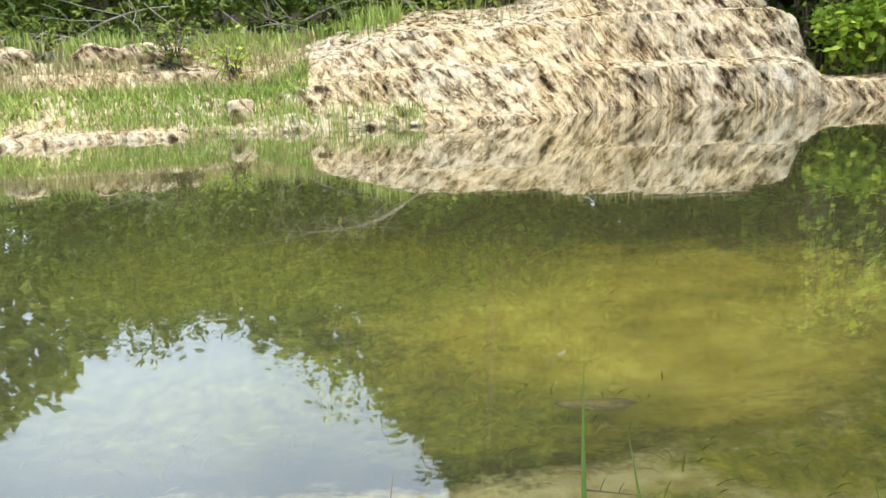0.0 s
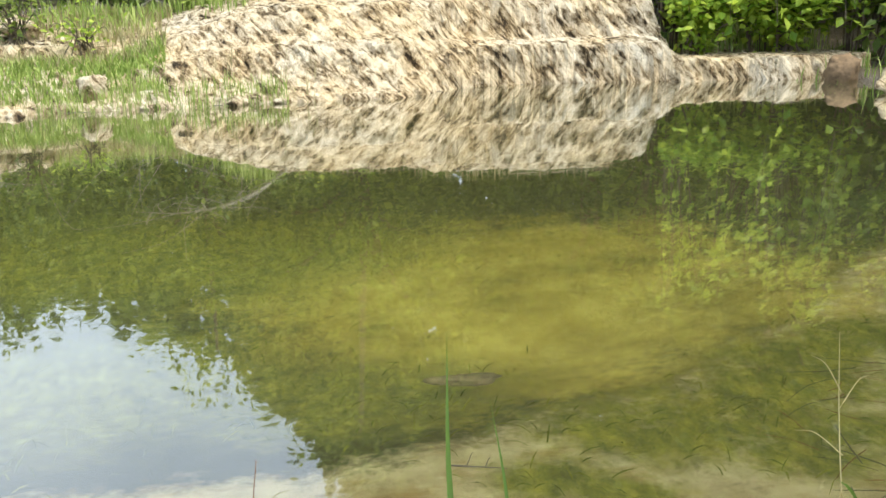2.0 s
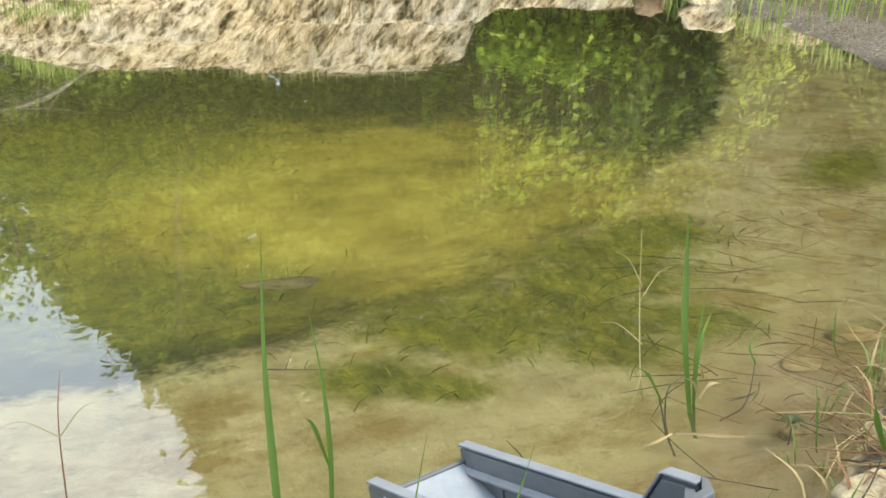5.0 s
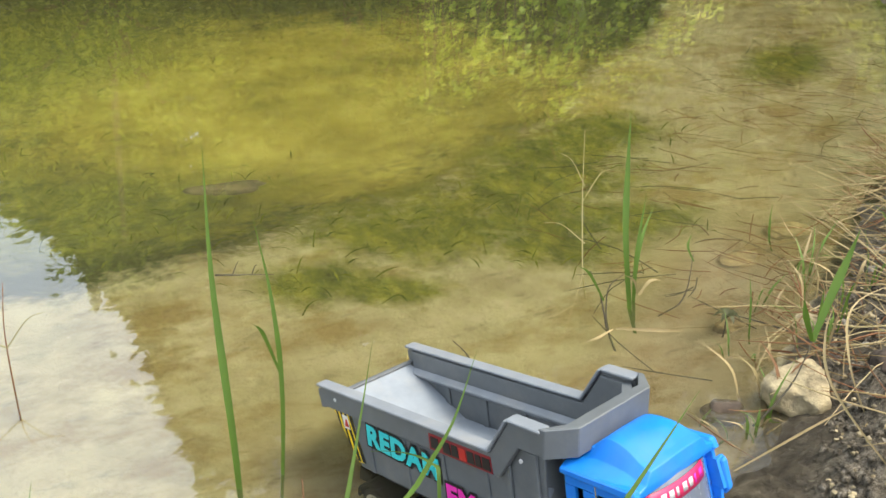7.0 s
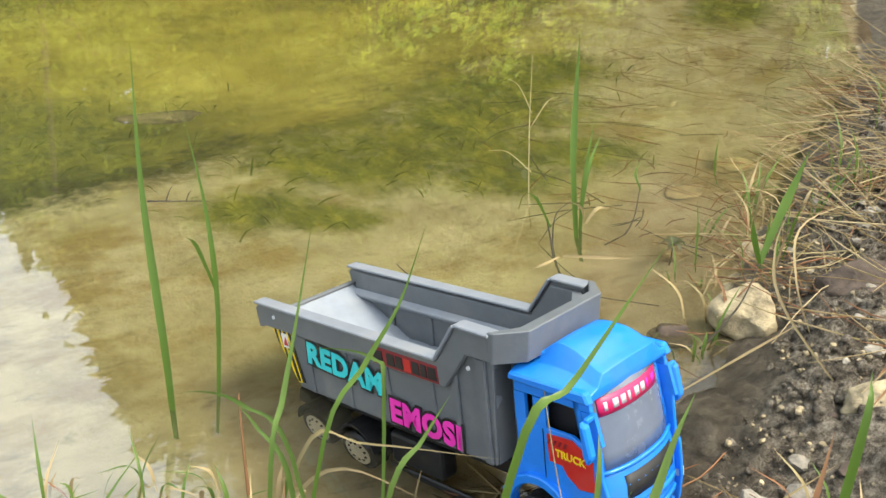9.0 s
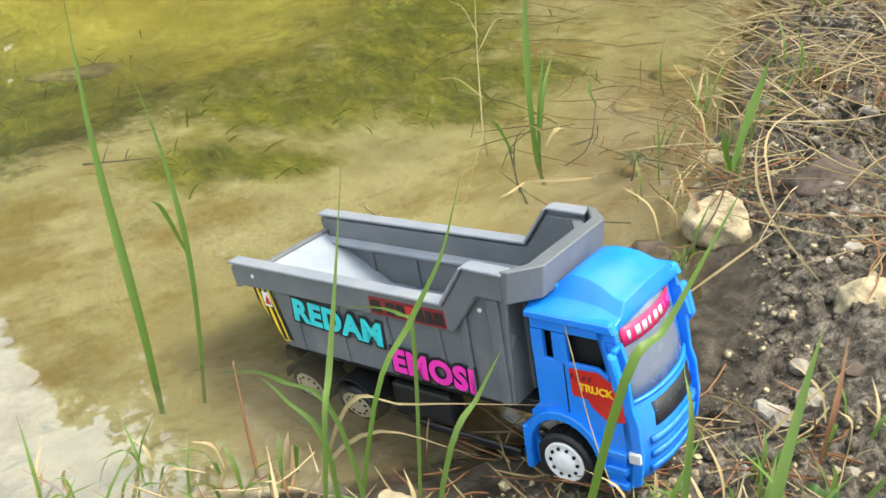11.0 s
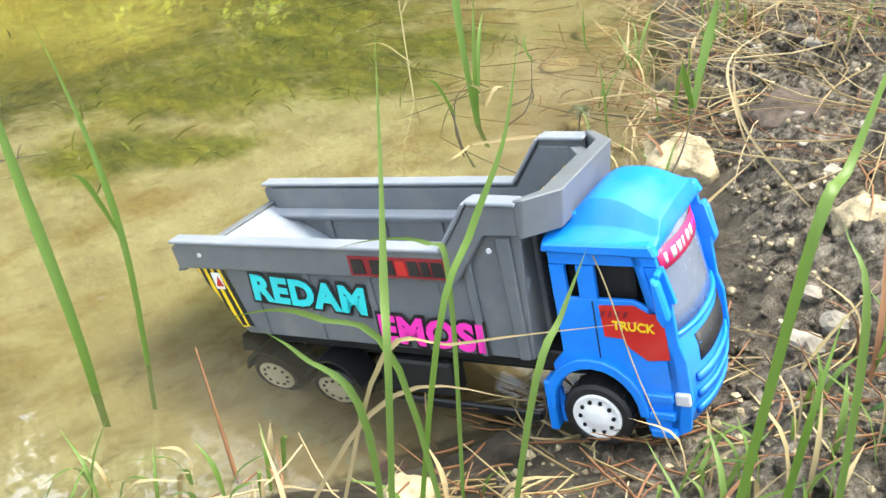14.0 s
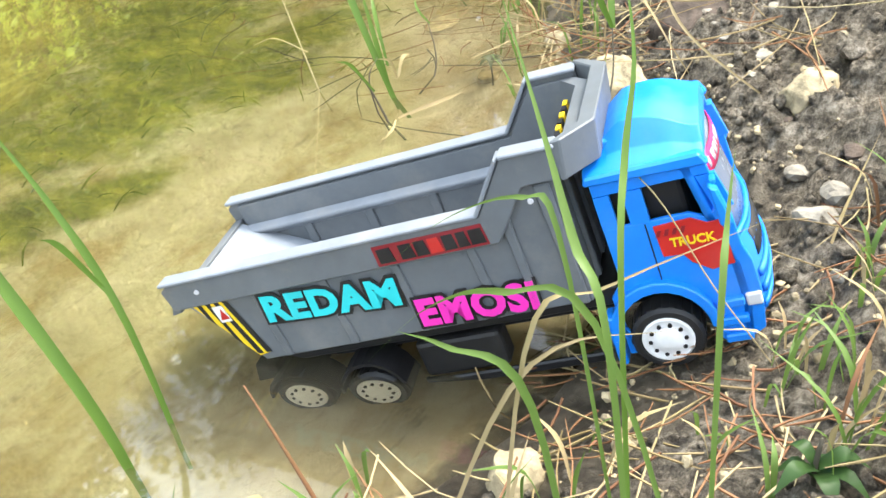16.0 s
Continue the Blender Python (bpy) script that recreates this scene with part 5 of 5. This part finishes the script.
blade_thing("dry_stem", [
    (DRYGRASS, 0.0020, ((0.635, 0.764, -0.045), (0.644, 0.803, 0.075), (0.662, 0.841, 0.157))),
    (DRYGRASS, 0.0014, ((0.640, 0.785, 0.040), (0.615, 0.800, 0.062), (0.600, 0.815, 0.060))),
    (DRYGRASS, 0.0014, ((0.646, 0.806, 0.085), (0.672, 0.815, 0.110), (0.690, 0.820, 0.112))),
    (DRYGRASS, 0.0014, ((0.650, 0.812, 0.100), (0.635, 0.822, 0.130), (0.622, 0.83, 0.138))),
], "branching dry pale stem in the water", "stem")
blade_thing("withered_sprig", [
    (DARKSTEM, 0.0028, ((0.603, 0.659, -0.045), (0.593, 0.682, 0.031), (0.588, 0.700, 0.057))),
    (DARKSTEM, 0.0022, ((0.611, 0.680, -0.045), (0.611, 0.696, 0.027), (0.631, 0.697, 0.047))),
    (REED, 0.0035, ((0.595, 0.680, 0.030), (0.580, 0.690, 0.060), (0.572, 0.700, 0.066))),
    (STRAW, 0.004, ((0.605, 0.665, 0.002), (0.640, 0.640, 0.006), (0.672, 0.632, 0.002))),
    (STRAW, 0.003, ((0.600, 0.665, 0.002), (0.570, 0.650, 0.008), (0.555, 0.655, 0.002))),
], "withered dark sprig with straw leaves in the shallows", "plant")
blade_thing("curved_stem", [(DARKSTEM, 0.0024, ((0.683, 0.690, -0.03), (0.708, 0.682, 0.010), (0.726, 0.698, 0.052))), (REED, 0.003, ((0.724, 0.694, 0.045), (0.722, 0.705, 0.060), (0.735, 0.715, 0.070)))], "thin dark stem curving out of the water", "stem")
blade_thing("bank_reed", [
    (DARKSTEM, 0.0028, ((0.628, 0.482, -0.005), (0.665, 0.482, 0.034), (0.690, 0.491, 0.072))),
    (REED, 0.0085, ((0.688, 0.490, 0.070), (0.708, 0.499, 0.105), (0.730, 0.508, 0.138), (0.742, 0.512, 0.165))),
    (REED, 0.006, ((0.688, 0.490, 0.070), (0.680, 0.497, 0.095), (0.678, 0.502, 0.112))),
    (REED, 0.004, ((0.640, 0.482, 0.01), (0.648, 0.478, -0.002), (0.660, 0.47, 0.0))),
], "dark-stemmed reed with two green blades at the water's edge", "reed")
blade_thing("thin_stem", [(REED, 0.0024, ((0.729, 0.595, -0.02), (0.735, 0.611, 0.032), (0.740, 0.627, 0.064)))], "short thin green stem in the shallows", "stem")
blade_thing("thin_stem", [(REED, 0.0028, ((0.921, 0.762, -0.03), (0.920, 0.774, 0.019), (0.928, 0.784, 0.045)))], "short thin green stem in the shallows", "stem")
blade_thing("thin_stem", [(RUSSET, 0.0020, ((0.025, 0.777, -0.045), (0.025, 0.804, 0.047), (0.031, 0.827, 0.092))), (DRYGRASS, 0.0014, ((0.025, 0.80, 0.04), (0.045, 0.80, 0.065), (0.06, 0.80, 0.07))), (DRYGRASS, 0.0014, ((0.025, 0.80, 0.04), (0.0, 0.80, 0.06), (-0.015, 0.80, 0.062)))], "thin branching stem standing in the water", "stem")
blade_thing("floating_twig", [(DARKSTEM, 0.0022, ((0.245, 0.935, 0.001), (0.273, 0.921, 0.003), (0.306, 0.911, 0.002))), (DARKSTEM, 0.0015, ((0.262, 0.925, 0.002), (0.268, 0.93, 0.012), (0.272, 0.932, 0.016))), (DARKSTEM, 0.0015, ((0.282, 0.918, 0.002), (0.286, 0.92, 0.010), (0.290, 0.922, 0.013)))], "dark twig floating on the water", "twig")
blade_thing("bent_twig", [(DARKSTEM, 0.0024, ((0.43, 0.665, -0.03), (0.425, 0.66, 0.012), (0.412, 0.672, 0.030)))], "short dark twig poking out of the shallows", "twig")


def sprout(x, y):
    """A small five-leaved sprout with its drooping leaves."""
    t = empty("sprout", Matrix.Translation((x, y, -0.03)))
    v, f = tube([(0, 0, -0.01), (0.001, 0, 0.02), (0, 0, 0.042)], [0.0012, 0.001, 0.0007], 5)
    py_object("stem", v, f, DARKSTEM, t)
    for k in range(7):
        a = 2 * math.pi * k / 7
        s = Soup()
        c, q = math.cos(a), math.sin(a)
        s.strip(spline([(0, 0, 0.041), (c * 0.008, q * 0.008, 0.047), (c * 0.016, q * 0.016, 0.040)], 6), 0.0065, (-q, c, 0), 0.2)
        s.out("leaf", SPROUT, t, True)
    tagged(t, "small brown-green sprout with drooping leaves in the shallows", "seedling")


SPROUT = leafy("sprout_leaf", (0.05, 0.06, 0.02), (0.12, 0.11, 0.05), 20)
sprout(0.722, 0.628)


def tuft(x, y, n, tall, mats, label, seed, base=None, spread=0.02, wide=(0.002, 0.004)):
    """A small clump of blades from one root."""
    r = random.Random(seed)
    z = (height(x, y) if base is None else base) - 0.004
    t = empty("grass_tuft", Matrix.Translation((x, y, z)))
    for k in range(n):
        s = Soup()
        a = r.uniform(0, 2 * math.pi)
        h = tall * r.uniform(0.5, 1.0)
        out = h * r.uniform(0.15, 0.8)
        p = Vector((r.uniform(-spread, spread), r.uniform(-spread, spread), 0))
        d = Vector((math.cos(a), math.sin(a), 0))
        droop = r.uniform(0.6, 1.0)
        s.strip(spline([p, p + d * out * 0.3 + Vector((0, 0, h * 0.55)), p + d * out + Vector((0, 0, h * droop))], 8), r.uniform(*wide), (-d.y, d.x, 0), 0.3)
        s.out("blade", mats[k % len(mats)], t, True)
    return tagged(t, label, "grass tuft", "grass tufts on the near bank")


TUFTS = [(0.282, 0.222, 9, 0.075), (0.345, 0.224, 9, 0.08), (0.405, 0.240, 8, 0.07), (0.480, 0.236, 9, 0.08), (0.352, 0.262, 6, 0.045), (0.165, 0.462, 8, 0.06), (0.200, 0.437, 7, 0.05), (0.128, 0.500, 8, 0.07), (0.905, 0.690, 9, 0.10), (1.000, 0.600, 9, 0.09), (0.960, 0.440, 8, 0.09), (1.060, 0.545, 9, 0.10), (0.840, 0.620, 8, 0.08), (0.150, 0.360, 9, 0.07), (0.205, 0.345, 8, 0.06), (0.245, 0.330, 6, 0.055), (0.285, 0.285, 5, 0.05), (0.330, 0.255, 8, 0.06), (0.110, 0.430, 8, 0.08), (0.070, 0.470, 9, 0.09), (0.030, 0.520, 8, 0.10), (0.360, 0.215, 7, 0.07), (0.400, 0.195, 8, 0.08), (0.260, 0.240, 8, 0.08), (0.090, 0.520, 6, 0.06), (0.180, 0.430, 6, 0.05), (0.620, 0.475, 9, 0.06), (0.655, 0.500, 9, 0.09), (0.600, 0.500, 7, 0.05), (0.760, 0.540, 9, 0.09), (0.820, 0.560, 9, 0.10), (0.900, 0.600, 9, 0.11), (1.000, 0.640, 9, 0.12), (0.920, 0.470, 8, 0.08), (1.080, 0.560, 9, 0.10), (0.860, 0.300, 7, 0.07), (0.740, 0.260, 7, 0.06), (0.560, 0.220, 7, 0.05), (1.180, 0.720, 9, 0.12), (0.790, 0.640, 6, 0.07), (0.700, 0.570, 6, 0.06), (0.480, 0.170, 8, 0.09), (1.200, 0.420, 8, 0.10)]
for k, (x, y, n, tall) in enumerate(TUFTS):
    mats = [GRASS, GRASS, STRAW] if k % 3 else [GRASS, STRAW, STRAW, RUSSET]
    tuft(x, y, n, tall, mats, "green grass tuft mixed with straw on the muddy bank" if k % 3 else "half-dry tuft of straw and green blades on the mud", 100 + k)


def broad_weed(x, y, seed):
    """A low plant with broad, dark, pointed leaves."""
    r = random.Random(seed)
    t = empty("broadleaf_weed", Matrix.Translation((x, y, height(x, y) - 0.003)))
    v, f = tube(spline([(0, 0, 0), (0.002, 0.001, 0.015), (0.003, 0.0, 0.032)], 6), [0.0012] * 5 + [0.0008], 5)
    py_object("stem", v, f, DARKSTEM, t, True)
    for k in range(7):
        a = 2 * math.pi * (k + r.uniform(-0.25, 0.25)) / 7
        c, q, L, h = math.cos(a), math.sin(a), r.uniform(0.014, 0.024), r.uniform(0.010, 0.022)
        s = Soup()
        s.strip(spline([(0.002, 0, h), (c * L * 0.5, q * L * 0.5, h + 0.008), (c * L, q * L, h - 0.002)], 8), r.uniform(0.007, 0.010), (-q, c, 0), 0.25)
        s.out("leaf", DARKLEAF, t, True)
    return tagged(t, "low weed with broad dark green leaves on the bank", "weed", "weeds on the near bank")


DARKLEAF = leafy("dark_leaf", (0.022, 0.055, 0.012), (0.06, 0.12, 0.03), 20, 0.5, 0.2)
for k, (x, y) in enumerate(((0.255, 0.242), (0.318, 0.200), (0.415, 0.205))):
    broad_weed(x, y, 300 + k)


def litter(name, material, count, region, label, category, length, thick, lift, seed):
    """Fallen straws and stems, too many to count."""
    r = random.Random(seed)
    soup = Soup()
    made = 0
    while made < count:
        x, y = r.uniform(region[0], region[1]), r.uniform(region[2], region[3])
        near = float(np.interp(x, NEAR_X, NEAR_Y)) - y
        if not region[4] < near < region[5] or noise.noise((x * 4, y * 4, seed)) < r.uniform(-0.6, 0.3):
            continue
        if x < 0.68 and 0.0 < near < 0.13 and region[1] > 1:
            continue
        a, L = r.gauss(2.6, 0.8), r.uniform(*length)
        d = Vector((math.cos(a), math.sin(a), 0)) * L / 2
        z = max(height(x, y), -0.012) + r.uniform(0.001, lift)
        p = Vector((x, y, z))
        bend = Vector((-d.y, d.x, 0)) * r.uniform(-0.25, 0.25)
        rise = Vector((0, 0, r.uniform(-0.1, 0.25) * L * (lift > 0.006)))
        v, f = tube(spline([p - d, p + bend, p + d + rise], 5), [thick * r.uniform(0.5, 1.0)] * 4 + [thick * 0.3], 4)
        soup.add(v, f)
        made += 1
    return tagged(soup.out(name, material), label, category, kind="stuff")


litter("straw_litter", STRAW, 620, (0.70, 1.6, 0.3, 1.1, -0.03, 0.42), "bleached straw litter along the shore", "straw", (0.05, 0.26), 0.0008, 0.03, 3)
litter("stem_litter", RUSSET, 160, (0.55, 1.5, 0.3, 1.1, -0.06, 0.35), "reddish dead stems along the shore", "stems", (0.05, 0.18), 0.0009, 0.02, 4)
litter("shelf_twigs", DARKSTEM, 90, (0.6, 2.2, 0.5, 1.9, -0.5, -0.01), "dark twigs lying in the shallows", "twigs", (0.04, 0.16), 0.0011, 0.006, 5)
litter("sunken_straw", RUSSET, 220, (0.65, 2.0, 0.5, 1.8, -0.45, -0.01), "brown rotting stalks lying in the shallows", "stalks", (0.02, 0.10), 0.0012, 0.004, 8)
litter("near_litter", STRAW, 150, (0.08, 0.5, 0.2, 0.5, -0.03, 0.25), "dry straw scraps on the near mud", "straw", (0.02, 0.09), 0.0008, 0.01, 6)
litter("near_stems", RUSSET, 110, (0.08, 0.5, 0.2, 0.5, -0.03, 0.25), "russet stem scraps on the near mud", "stems", (0.02, 0.08), 0.0008, 0.01, 7)


def water_weed():
    """Soft weed on the pond floor."""
    r = random.Random(77)
    soup = Soup()
    made = 0
    while made < 1500:
        x, y = r.uniform(-0.6, 1.5), r.uniform(0.75, 2.6)
        thick = max([patch(x, y, *w) for w in WEEDS] )
        if r.random() > thick or y > float(np.interp(x, FAR_X, FAR_Y)):
            continue
        z = height(x, y)
        L = min(r.uniform(0.01, 0.035), max(0.012, -z * 0.8))
        a = r.uniform(0, 2 * math.pi)
        d = Vector((math.cos(a), math.sin(a), 0)) * L
        p = Vector((x, y, z))
        soup.strip(spline([p, p + d * 0.4 + Vector((0, 0, L * 0.5)), p + d + Vector((0, 0, L * r.uniform(0.3, 0.8)))], 5), r.uniform(0.0015, 0.0035), (-d.y, d.x, 0.01), 0.2)
        made += 1
    tagged(soup.out("water_weed", WEED), "olive green water weed on the pond floor", "water weed", kind="stuff")


WEED = leafy("weed_blade", (0.07, 0.085, 0.010), (0.26, 0.26, 0.04), 6, 0.8, 0.3)
water_weed()
sunk = mesh_object("sunken_log", stone_bm(33, (0.060, 0.020, 0.009), 0.6, 3), BARK, None, "", True)
sunk.matrix_world = pose(0.335, 1.25, -0.085, 0, 0, -8)
tagged(sunk, "dark sunken piece of wood under the water", "log")
